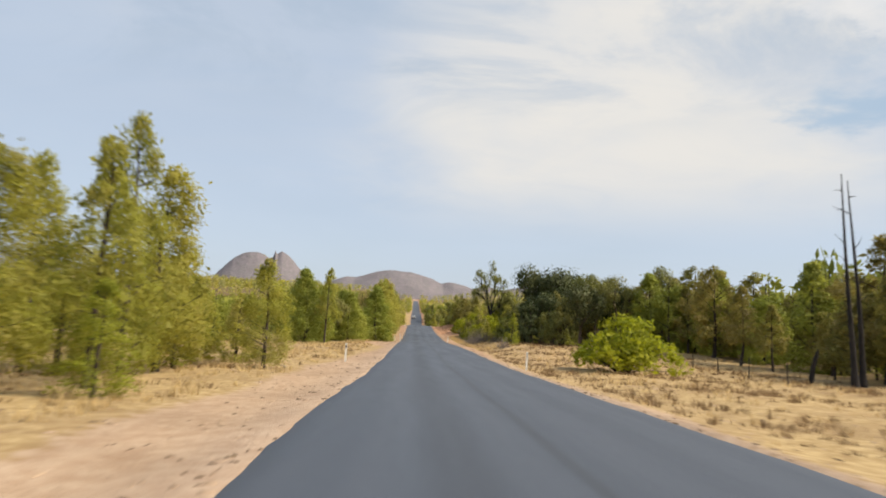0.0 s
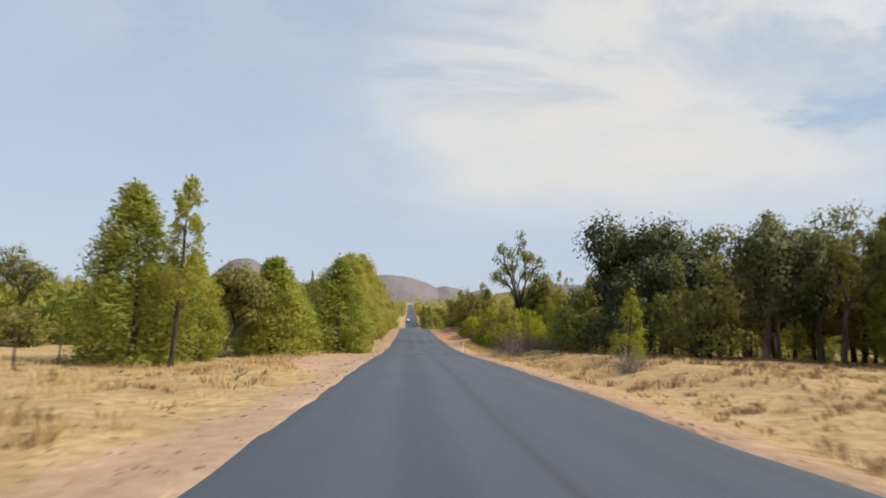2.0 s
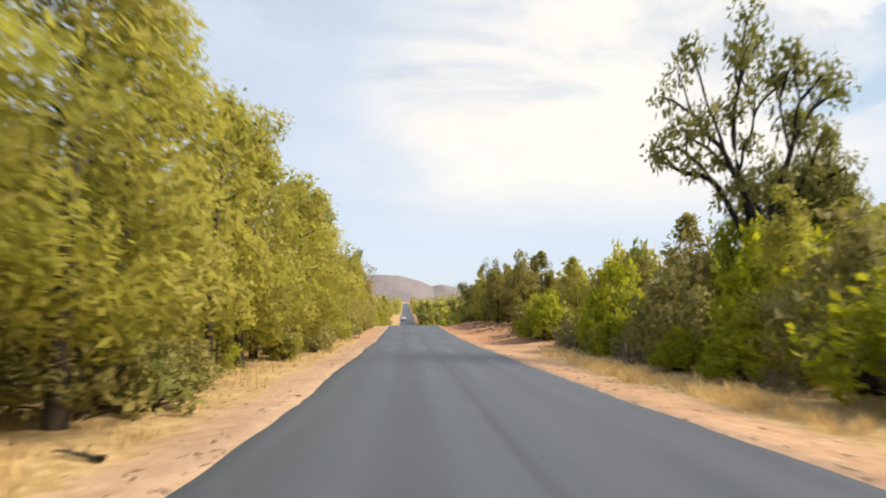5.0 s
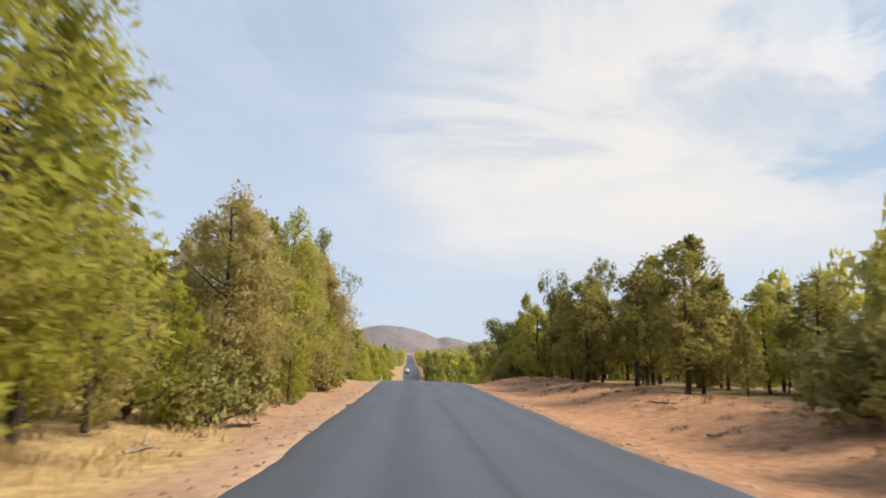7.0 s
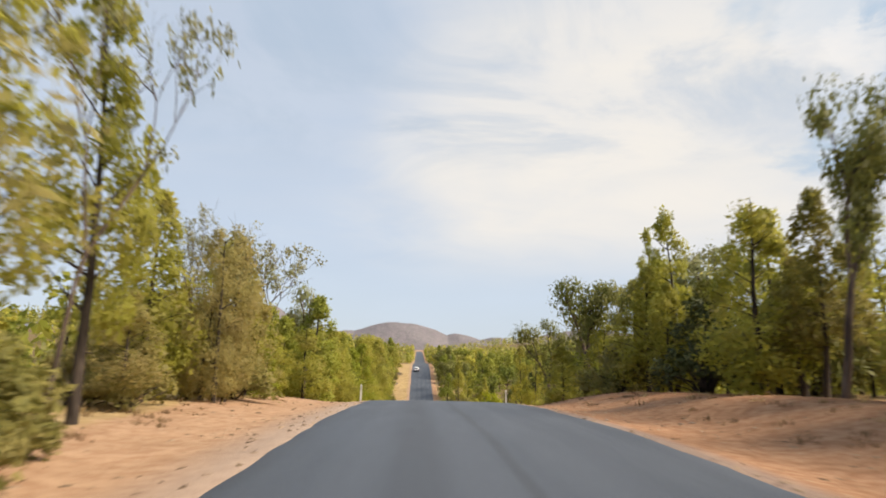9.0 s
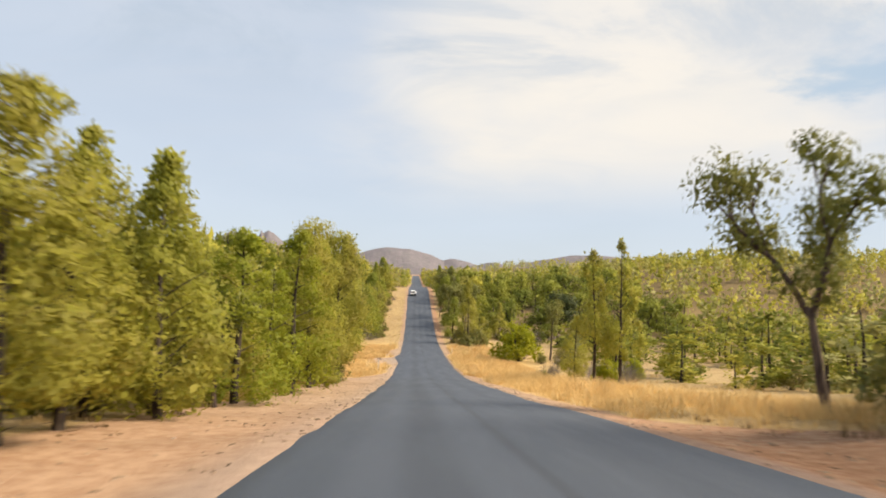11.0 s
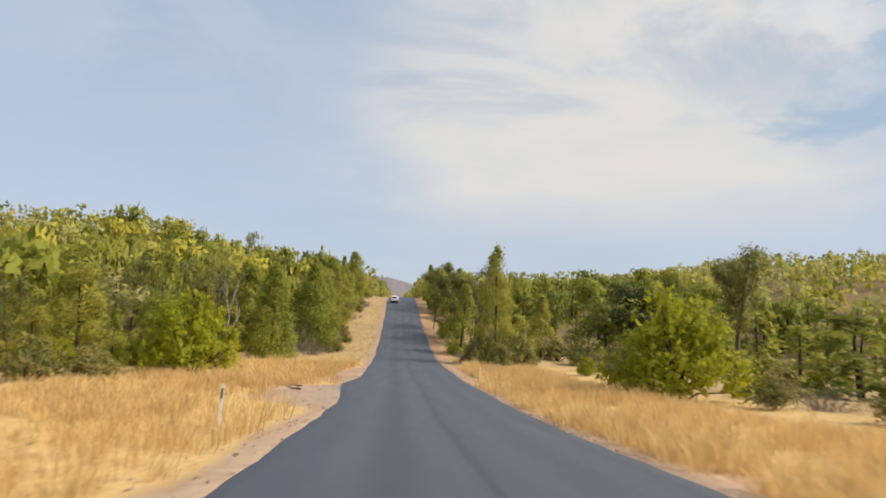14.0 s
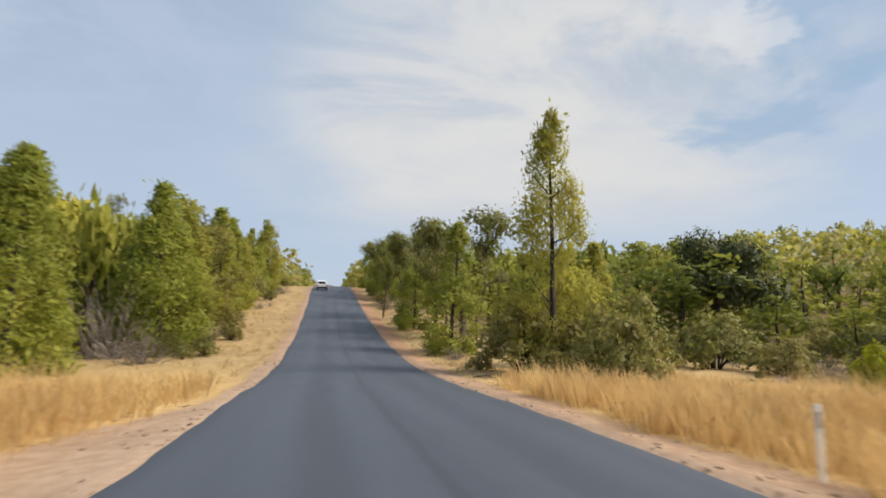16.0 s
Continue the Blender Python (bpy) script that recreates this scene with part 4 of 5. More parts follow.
# the second build has the shade-deepened gum leaves
dark_scrub = Kind([make_shrub(s, leaf, 4.0, 3.6, 30, 80, "tall_shrub", 0.22) for s, leaf in ((94, GUM), (95, GUM_DARK_SHADED))], (4.0, 3.8), "dark green tall shrub leafy to the ground", "bush", "dark shrubs")
scrub = Kind([make_shrub(s, SCRUB, 2.6, 3.2, 32, 62, leaf=0.16) for s in (91, 92, 93)], (2.6, 3.4), "dull olive scrub bush", "bush", "scrub bushes")
brush = Kind([make_brush(s) for s in (101, 102)], (1.7, 2.6), "dead grey leafless bush", "bush", "dead bushes")
snag = Kind([make_bare(112, "dead_tree", DEAD_WOOD, 8.0, 0.62, 5, 0.15, 0.58), make_bare(111, "dead_tree", DEAD_WOOD, 9.0, 0.55, 3, 0.14)], (9.0, 3.6), "bleached dead tree with broken branches", "tree", "")
stag = Kind([make_pole(s, 11.0) for s in (121, 122)], (11.0, 2.0), "charred black dead tree trunk", "tree", "burnt trees")

KINDS = {"P": pine, "F": near_pine, "R": round_pine, "C": cone, "H": full_pine, "T": plume, "Y": young, "G": gum, "K": dark_gum, "E": pale_gum, "N": gnarled, "W": wattle, "S": scrub, "Q": dark_scrub, "B": brush, "D": snag, "X": stag, "V": dark_pine, "U": dry_pine, "L": limb_gum, "O": round_gum, "p": back}
prng = np.random.default_rng(77)
TAKEN = []


def plant(code, x, y, h, w, label="", build=None):
    TAKEN.append((x, y, w * 0.42))
    return KINDS[code].plant(x, y, h, w, prng, label, build)


# trees and bushes that stand out, stretch by stretch: kind, across, along, height, width
for row in (("F", -8.3, 16.9, 7.2, 2.3), ("F", -9.0, 21.2, 7.0, 3.4), ("Y", -6.9, 13.0, 2.5, 1.5), ("F", -11.0, 18.9, 4.8, 2.6), ("F", -8.8, 12.2, 5.0, 2.2), ("P", -9.2, 23.0, 3.8, 2.2),
            ("P", -9.6, 26.0, 3.6, 2.2), ("F", -6.3, 24.9, 4.4, 2.2), ("P", -8.4, 28.4, 3.2, 1.8), ("W", 11.7, 34.6, 3.1, 5.6), ("S", 33.0, 55.0, 4.0, 6.0), ("X", 22.75, 31.0, 11.6, 1.45), ("X", 23.4, 31.3, 11.4, 1.45)):
    plant(*row)
for row in (("G", -33, 91, 7.8, 6.0), ("H", -11.3, 62.4, 7.3, 4.4, "", 0), ("T", -9.1, 61.0, 7.7, 2.4), ("H", -10.5, 66.4, 4.9, 3.2, "", 1), ("H", -12.4, 66.8, 4.5, 3.8, "", 2), ("H", -8.2, 74.4, 5.8, 4.4, "", 1), ("N", -10.3, 71.5, 5.4, 7.4, "round-crowned gum tree with dark leaning trunks"),
            ("H", -9.0, 78.2, 6.3, 4.8, "", 2), ("C", -8.2, 81.8, 3.6, 2.4), ("H", -7.3, 79.8, 3.5, 2.3, "", 0), ("P", -10.5, 78.0, 4.9, 2.4), ("H", -5.7, 86.6, 7.4, 5.4, "", 2), ("F", -5.6, 90.6, 8.3, 4.4)):
    plant(*row)
for row in (("F", -5.6, 94.8, 8.4, 4.4), ("N", 13.9, 115.0, 15.4, 8.5), ("E", 19.1, 103.0, 9.4, 4.6), ("K", 16.0, 85.0, 10.2, 7.5), ("K", 18.5, 80.0, 7.0, 6.5), ("K", 17.0, 88.5, 6.0, 5.5), ("K", 19.5, 83.0, 9.8, 8.5), ("K", 20.5, 90.0, 10.2, 8.0), ("G", 24.0, 79.0, 9.4, 6.5), ("G", 27.0, 66.0, 9.4, 7.0), ("Q", 12.8, 81.0, 4.6, 4.2), ("K", 15.8, 77.0, 6.4, 5.2), ("C", 13.5, 88.7, 4.8, 3.2), ("Y", 10.2, 65.0, 3.4, 1.7),
            ("Q", 13.6, 75.0, 4.8, 4.2), ("Q", 17.0, 71.5, 5.6, 4.6), ("B", 7.9, 82.3, 2.2, 2.4), ("B", 8.6, 60.5, 1.6, 1.8), ("B", 8.8, 87.5, 1.6, 2.4)):
    plant(*row)
for row in (("W", 12.6, 111.5, 4.9, 5.2), ("S", 11.6, 107.0, 4.6, 4.2), ("W", 13.4, 103.5, 4.4, 4.6), ("S", 12.6, 119.0, 5.0, 4.6), ("S", 10.6, 115.0, 3.6, 3.6), ("T", 18.9, 111.7, 9.6, 2.4), ("T", 22.9, 112.8, 9.2, 3.0), ("W", 11.6, 125.0, 4.8, 4.6)):
    plant(*row)
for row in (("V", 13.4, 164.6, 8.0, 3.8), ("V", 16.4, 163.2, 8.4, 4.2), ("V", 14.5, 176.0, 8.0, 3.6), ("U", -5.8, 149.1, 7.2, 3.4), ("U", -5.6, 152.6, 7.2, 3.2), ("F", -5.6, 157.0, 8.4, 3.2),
            ("U", -5.8, 163.5, 8.0, 3.4), ("U", -6.0, 170.4, 8.4, 4.0), ("T", -6.6, 179.0, 10.0, 2.8), ("P", -8.0, 192.6, 7.2, 3.0), ("P", -8.4, 186.0, 6.6, 3.0), ("E", 17.5, 184.7, 11.5, 6.0)):
    plant(*row)
for row in (("G", 12.6, 184.0, 9.4, 4.6), ("T", 14.3, 202.0, 9.8, 2.6), ("G", 13.0, 211.5, 9.2, 6.0), ("O", -7.6, 209.0, 8.0, 4.6), ("L", -9.3, 200.6, 10.6, 9.0, "", 0), ("L", -14.5, 206.0, 9.4, 7.0, "", 1)):
    plant(*row)
for row in (("E", -6.6, 167.0, 10.5, 4.6), ("G", 12.2, 221.0, 8.6, 6.4), ("O", 16.5, 213.5, 9.6, 7.0), ("S", 13.0, 206.0, 3.0, 4.4), ("G", 15.5, 203.0, 8.0, 5.4), ("P", 11.6, 215.0, 4.8, 3.4), ("C", 14.4, 218.0, 5.8, 4.2), ("O", 19.0, 206.0, 10.2, 8.0), ("T", 13.6, 198.0, 9.6, 3.4), ("Q", 13.2, 194.0, 4.4, 4.2), ("Q", 15.5, 190.0, 5.0, 4.6), ("P", 13.4, 209.5, 5.4, 3.8), ("P", -6.4, 213.0, 5.6, 3.0),
            ("P", -6.8, 204.6, 4.6, 3.0), ("P", -6.2, 218.5, 6.4, 3.0), ("R", -6.0, 239.0, 9.6, 4.0), ("R", -6.6, 244.0, 9.6, 4.0), ("R", -5.9, 249.2, 10.8, 4.6), ("R", -7.6, 253.2, 9.4, 4.6), ("R", -6.7, 252.8, 11.6, 5.0, "", 1), ("P", -5.6, 242.0, 3.2, 2.2)):
    plant(*row)
for row in (("T", 14.6, 252.6, 11.4, 3.4), ("T", 16.4, 251.6, 11.6, 3.6), ("G", 20.4, 294.4, 9.0, 4.6), ("W", 14.8, 290.0, 5.4, 6.8, "broad yellow-green wattle bush on golden grass"), ("W", -13.3, 300.2, 5.2, 6.4), ("E", -34.0, 405.0, 13.5, 8.0), ("E", -20.0, 330.0, 10.5, 5.0), ("D", -17.8, 326.2, 9.4, 2.6, "", 1),
            ("H", -9.8, 335.4, 10.4, 5.6, "", 1), ("H", -12.6, 323.4, 9.6, 4.8, "", 0), ("F", 10.5, 322.0, 12.4, 4.4, "", 4), ("K", 33.8, 343.5, 9.4, 10.5), ("C", 8.4, 334.5, 8.6, 4.0), ("G", 6.6, 364.0, 8.2, 4.4)):
    plant(*row)
for row in (("S", 12.0, 318.0, 3.6, 4.2), ("S", 9.6, 314.0, 2.6, 3.0), ("P", 13.4, 327.0, 6.6, 4.2), ("W", 8.1, 300.2, 0.8, 1.0), ("G", 8.8, 343.0, 7.2, 4.6), ("C", 8.4, 352.0, 7.6, 3.6),
            ("B", -11.4, 331.5, 5.4, 4.2), ("B", -9.0, 329.0, 2.4, 3.6), ("B", -8.2, 343.0, 2.2, 3.0), ("S", -16.0, 312.0, 2.8, 4.0), ("S", -15.0, 291.0, 1.8, 3.0), ("B", 20.0, 309.0, 1.6, 3.4), ("S", 17.0, 301.0, 1.8, 3.0)):
    plant(*row)


def fill(codes, n, x0, x1, y0, y1, h0, h1, wide=0.42, apart=1.0):
    """Woodland: n plants at random within a strip, not too close to others."""
    done = tries = 0
    while done < n and tries < n * 12:
        tries += 1
        x, y = prng.uniform(x0, x1), prng.uniform(y0, y1)
        h = prng.uniform(h0, h1) * (0.55 if prng.uniform() < 0.22 else 1.0)
        w = h * wide * prng.uniform(0.8, 1.25)
        if any((x - a) ** 2 + (y - b) ** 2 < (apart * (r + w * 0.3)) ** 2 for a, b, r in TAKEN):
            continue
        code = codes[prng.integers(len(codes))]
        if code in "SWBQ":
            h, w = h * 0.5, w * 1.3
        if code in "GK":
            w *= 1.5
        ob = plant(code, x, y, h, w)
        done += 1
        # the grass stays open before the bleached dead tree
        if code != "p" and h > 2.6 and 300 < y < 327 and -1.8 - 0.296 * (y - 266) < x < 1.8 - 0.478 * (y - 289) and ob not in KINDS[code].first:
            for o in (*ob.children, ob):
                bpy.data.objects.remove(o)


# left of the road
fill("PPp", 16, -26, -9.5, -25, 30, 4, 7)
fill("p", 120, -85, -34, 5, 84, 4.5, 6.5, 0.7, 0.7)
fill("p", 80, -70, -24, 84, 160, 3.5, 5.5, 0.65)
for k in range(11):
    plant("RFRT"[k % 4], -5.8 + 0.5 * math.sin(k * 2.3), 98.6 + 4.0 * k, 9.2 + 0.7 * math.sin(k * 1.7), 4.6 if k % 4 != 3 else 3.0)
for k in range(6):
    plant("UTUF"[k % 4], -6.3 + 0.5 * math.sin(k * 2.1), 151.0 + 4.9 * k, 7.2 + 0.45 * k, 4.2 if k % 4 not in (1, 2) else 3.0)
fill("SSSY", 30, -6.0, -4.7, 94, 176, 2.6, 5.0, 0.45, 0.35)
fill("PUPSU", 34, -9.4, -6.6, 92, 178, 5.0, 9.0, 0.42, 0.7)
fill("p", 24, -28, -9.5, 88, 106, 2.6, 3.8, 0.8, 0.8)
fill("p", 75, -28, -11.5, 106, 185, 6, 8.5, 0.45, 0.8)
fill("p", 40, -28, -12, 185, 226, 3.6, 5.6, 0.55, 0.7)
fill("BSU", 16, -7.0, -5.5, 154, 179, 2.8, 4.4, 0.5, 0.3)
fill("PUSYC", 14, -11.5, -6.4, 182, 202, 2.8, 4.4, 0.55, 0.6)
fill("PUCU", 16, -14.0, -8.2, 196, 214, 4.8, 6.4, 0.5, 0.5)
fill("PPSYCG", 18, -11.5, -6.2, 204, 228, 4.2, 7.0, 0.5, 0.6)
fill("p", 70, -62, -24, 62, 104, 2.2, 3.8, 1.0, 0.5)
fill("FPY", 12, -9, -5.6, 220, 252, 5, 9)
fill("p", 50, -26, -8.5, 222, 260, 7, 9.5, 0.45, 0.8)
fill("PPSCG", 24, -23, -14.5, 270, 330, 4, 7.8, 0.5, 0.7)
fill("CPGGC", 22, -34, -14.5, 318, 352, 7.0, 10.5, 0.5, 0.5)
fill("p", 120, -58, -22.5, 262, 330, 5, 8.8, 0.7, 0.7)
fill("p", 180, -60, -15, 328, 425, 7.0, 11.5, 0.6, 0.65)
fill("CPGCS", 28, -13.5, -9.0, 338, 420, 8, 12, 0.45, 0.75)
fill("SSB", 16, -9.0, -6.4, 326, 420, 2.0, 3.8, 0.5, 0.6)
for k in range(10):
    plant("SSP"[k % 3], -27.6 + 0.9 * math.sin(k * 2.7), 72.0 + 2.9 * k, 2.5 + 0.5 * math.sin(k * 1.9), 4.0)
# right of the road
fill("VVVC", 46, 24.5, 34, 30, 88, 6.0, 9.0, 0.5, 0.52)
fill("p", 120, 34, 70, 10, 92, 7.5, 10.2, 0.55, 0.75)
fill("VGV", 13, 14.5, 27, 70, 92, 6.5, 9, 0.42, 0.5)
fill("GGK", 8, 18, 28, 66, 84, 6, 9)
fill("SSWPB", 48, 9.4, 17, 92, 132, 3, 6.4, 0.5, 0.8)
fill("PPS", 12, 16, 22, 92, 132, 4, 6.4, 0.5, 0.7)
fill("p", 60, 22, 44, 90, 132, 5, 8, 0.5, 0.8)
fill("SSW", 16, 9.8, 12.4, 120, 146, 4.2, 7.0, 0.5, 0.5)
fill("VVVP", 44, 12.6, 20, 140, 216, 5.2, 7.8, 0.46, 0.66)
fill("p", 110, 20, 44, 130, 222, 6.5, 9.5, 0.45, 0.8)
fill("SPP", 14, 11.8, 18, 188, 224, 5, 8, 0.5, 0.45)
fill("SSBW", 18, 16, 36, 240, 316, 2.5, 4.5)
fill("SSW", 22, -24, -14, 262, 326, 2.5, 5.0)
fill("p", 190, 24, 85, 222, 332, 3.6, 6.6, 0.9, 0.62)
fill("CEGC", 24, 8.6, 13, 338, 420, 7.0, 11.5, 0.45, 0.75)
fill("SSB", 16, 7.6, 10, 318, 420, 2.0, 3.8, 0.5, 0.6)
fill("SSQB", 20, 12, 40, 316, 336, 4, 7, 0.5, 0.6)
fill("p", 180, 15, 65, 336, 425, 5, 8.5, 0.75, 0.62)
# single plants between the others: thin stems by the crest, the edge of the field, the scrub below the gum
for row in (("T", -7.9, 14.6, 6.2, 2.1), ("F", -11.9, 18.6, 6.6, 2.4), ("C", -20.6, 56.0, 5.6, 3.0), ("C", -19.0, 57.6, 4.6, 3.4), ("C", -23.0, 58.5, 5.0, 3.6), ("S", -17.5, 60.0, 2.6, 2.8),
            ("N", 16.8, 117.5, 9.6, 6.4), ("S", 20.1, 122.6, 5.6, 4.4), ("V", 19.9, 133.0, 8.6, 5.0), ("W", 15.3, 118.5, 6.4, 4.6), ("F", 17.8, 115.9, 7.0, 4.0), ("S", 9.4, 98.5, 2.2, 2.6), ("B", 10.0, 90.5, 2.4, 3.0), ("B", 10.8, 94.0, 2.0, 3.0), ("B", 9.0, 100.0, 1.4, 2.6), ("B", 11.4, 86.5, 1.6, 2.6), ("B", 9.6, 96.4, 1.3, 2.2), ("B", 8.4, 92.0, 1.0, 1.8), ("B", 12.2, 97.5, 2.2, 2.6), ("B", 10.4, 103.5, 1.5, 2.4),
            ("B", 17.5, 254.5, 2.6, 3.0), ("B", 15.8, 257.0, 1.6, 2.6), ("B", 19.5, 258.0, 2.4, 3.2), ("B", 17.6, 262.0, 1.8, 3.0), ("B", 20.5, 264.5, 2.2, 3.0), ("B", 18.6, 270.0, 2.0, 3.2), ("B", 16.2, 273.0, 1.3, 2.6), ("B", 21.5, 275.0, 2.0, 3.4), ("S", 19.2, 280.0, 1.8, 2.8), ("B", 20.0, 286.0, 1.6, 3.2), ("S", 22.4, 293.0, 2.0, 3.0),
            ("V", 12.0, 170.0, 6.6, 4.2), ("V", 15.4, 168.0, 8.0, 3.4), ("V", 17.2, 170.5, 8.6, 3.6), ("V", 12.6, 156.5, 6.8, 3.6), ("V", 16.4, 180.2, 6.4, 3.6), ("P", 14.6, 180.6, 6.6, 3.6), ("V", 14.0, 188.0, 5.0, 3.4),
            ("U", -6.4, 186.8, 5.8, 2.2), ("U", -6.6, 188.4, 6.2, 2.2), ("V", -6.9, 190.6, 6.4, 2.4), ("L", -7.6, 188.0, 7.4, 3.6), ("U", -8.4, 197.4, 3.8, 3.0), ("U", -10.6, 198.6, 4.8, 3.8), ("P", -7.8, 200.2, 3.4, 2.6), ("U", -12.4, 197.0, 5.0, 4.0), ("C", -9.6, 203.6, 4.6, 3.4), ("L", -6.4, 177.6, 9.6, 4.2),
            ("V", -6.1, 244.6, 5.4, 2.6), ("V", -6.6, 247.2, 6.0, 2.6), ("V", -6.2, 250.6, 6.6, 2.8), ("Q", -6.5, 249.0, 2.0, 2.4), ("S", -6.2, 251.6, 1.8, 2.4), ("Q", -6.0, 245.4, 1.6, 2.0), ("P", 15.0, 260.0, 6.4, 2.8), ("O", 17.0, 266.0, 4.6, 3.2), ("B", 14.1, 266.9, 2.4, 2.4), ("S", 12.7, 262.8, 0.8, 0.9),
            ("S", 9.4, 323.0, 3.4, 4.6), ("P", 18.4, 334.3, 7.6, 4.2), ("S", 22.7, 322.0, 1.9, 3.9), ("Q", 29.9, 321.1, 2.4, 2.4), ("V", -8.9, 342.8, 10.2, 5.6), ("B", -13.6, 341.0, 4.6, 5.0)):
    plant(*row)
for kind in KINDS.values():
    kind.clear()

# the woods further off, over the hills
rng = np.random.default_rng(9)
far, stems = Build(), Build()
spots = []
for n, x0, x1, y0, y1, h0, h1 in ((320, -60, -8, 420, 640, 6, 9), (320, 7.5, 60, 420, 640, 6, 9), (110, -9, -4.6, 425, 760, 5, 8), (110, 6.6, 11, 425, 760, 5, 8), (850, -190, -50, 270, 560, 5, 9), (1250, 60, 210, 250, 560, 4, 7.4), (460, -150, -66, 20, 270, 7, 9), (460, 64, 150, 0, 250, 7, 10), (700, -260, 260, 600, 1100, 7, 10), (260, -72, -28, 165, 272, 5, 7), (340, -84, -30, 95, 165, 3.4, 5.0), (260, 44, 78, 92, 262, 5.5, 7.5), (330, -420, -150, -40, 600, 6, 9), (330, 150, 420, -40, 600, 6, 9)):
    spots.append(np.stack([rng.uniform(x0, x1, n), rng.uniform(y0, y1, n), rng.uniform(h0, h1, n)], 1))
spots = np.concatenate(spots)
spots = spots[(spots[:, 0] < np.where(spots[:, 1] > 424, -4.6, -6.5)) | (spots[:, 0] > np.where(spots[:, 1] > 424, 6.6, 7.2))]
gz = ground_z(spots[:, 0], spots[:, 1])
per = 29
u = rng.uniform(0.12, 1.0, (len(spots), per))
a = rng.uniform(0, 2 * np.pi, (len(spots), per))
wide = spots[:, 2:3] * rng.uniform(0.2, 0.34, (len(spots), 1))
r = wide * np.minimum(1.0, (1.05 - u) ** 0.55 * 1.3) * (1 + 0.25 * np.sin(3 * a + spots[:, :1])) * rng.uniform(0.5, 1.0, u.shape) ** 0.5
place = np.stack([spots[:, :1] + r * np.cos(a), spots[:, 1:2] + r * np.sin(a), gz[:, None] + u * spots[:, 2:3]], -1).reshape(-1, 3)
outward = np.stack([np.cos(a), np.sin(a), 0.5 + 0 * a], -1).reshape(-1, 3) + rng.normal(0, 0.5, (len(place), 3))
far.sprays(place, rng.normal(size=place.shape) + (0, 0, 0.4), 1.2, 0.85, rng, outward)
far_mesh = far.mesh("distant_woods", WOODS)
far_tint = np.clip(0.2 + 0.8 * rng.uniform(size=len(spots)) + 0.15 * ripple(spots[:, 0], spots[:, 1], 22.0), 0, 1)
far_tint *= np.where(spots[:, 0] < 0, 0.3 + 0.7 * step(spots[:, 1], 150, 260), 0.6 + 0.4 * step(spots[:, 1], 110, 190))          # greener beside the field
store(far_mesh, "tint", np.repeat(far_tint, per * 4))
tagged(new("distant_woods", far_mesh), "olive-green bushland covering the low hills", "woods", kind="stuff")

# ---- dry grass ----


def grass(name, label, material, tufts, blades, low, high, width, seed):
    """Tufts of arching blades on the ground, each blade two faces long."""
    rng = np.random.default_rng(seed)
    n = len(tufts)
    x, y = np.repeat(tufts[:, 0], blades), np.repeat(tufts[:, 1], blades)
    size = np.repeat(tufts[:, 2], blades)
    a = rng.uniform(0, 2 * np.pi, n * blades)
    spread = 0.12 + 0.42 * size
    bx, by = x + rng.normal(0, 1, len(x)) * spread * 0.5, y + rng.normal(0, 1, len(x)) * spread * 0.5
    bz = ground_z(bx, by) - 0.02
    apart = np.hypot(bx - x, by - y) / (spread + 1e-6)          # each tuft is a dome, its outer blades shorter and arching outwards
    a = np.where(apart > 0.35, np.arctan2(by - y, bx - x) + rng.normal(0, 0.5, len(x)), a)
    h = rng.uniform(low, high, len(x)) * size * (1.08 - 0.4 * np.clip(apart, 0, 1.3))
    lean = (rng.uniform(0.1, 0.6, len(x)) + 0.5 * np.clip(apart, 0, 1)) * h
    sx, sy = -np.sin(a) * width / 2, np.cos(a) * width / 2
    root = np.stack([bx, by, bz], 1)
    side = np.stack([sx, sy, 0 * sx], 1)
    mid = root + np.stack([np.cos(a) * lean * 0.35, np.sin(a) * lean * 0.35, h * 0.68], 1)
    tip = root + np.stack([np.cos(a) * lean, np.sin(a) * lean, h], 1)
    verts = np.stack([root - side, root + side, mid + side * 0.9, mid - side * 0.9, tip], 1).reshape(-1, 3)
    k = np.arange(len(x))[:, None] * 5
    return tagged(new(name, mesh_from(name, verts, [k + np.array([[0, 1, 2, 3]]), k + np.array([[3, 2, 4]])], material)), label, "grass", kind="stuff")


def strew(n, x0, x1, y0, y1, size, seed, clear=0.4):
    """Tuft places within a strip, off the road and its bare shoulder, thicker in patches."""
    rng = np.random.default_rng(seed)
    x, y = rng.uniform(x0, x1, n), rng.uniform(y0, y1, n)
    off = np.where(x > 1.3, x - RIGHT, LEFT - x)
    keep = (off > bare_width(x, y) * clear + 0.3) & (ripple(x, y, 2.2, seed) + rng.uniform(-0.9, 0.9, n) > -0.35)
    s = size * (0.74 + 0.42 * ripple(x, y, 2.3, seed + 1.0)) * rng.uniform(0.75, 1.15, n)
    return np.stack([x, y, s], 1)[keep]


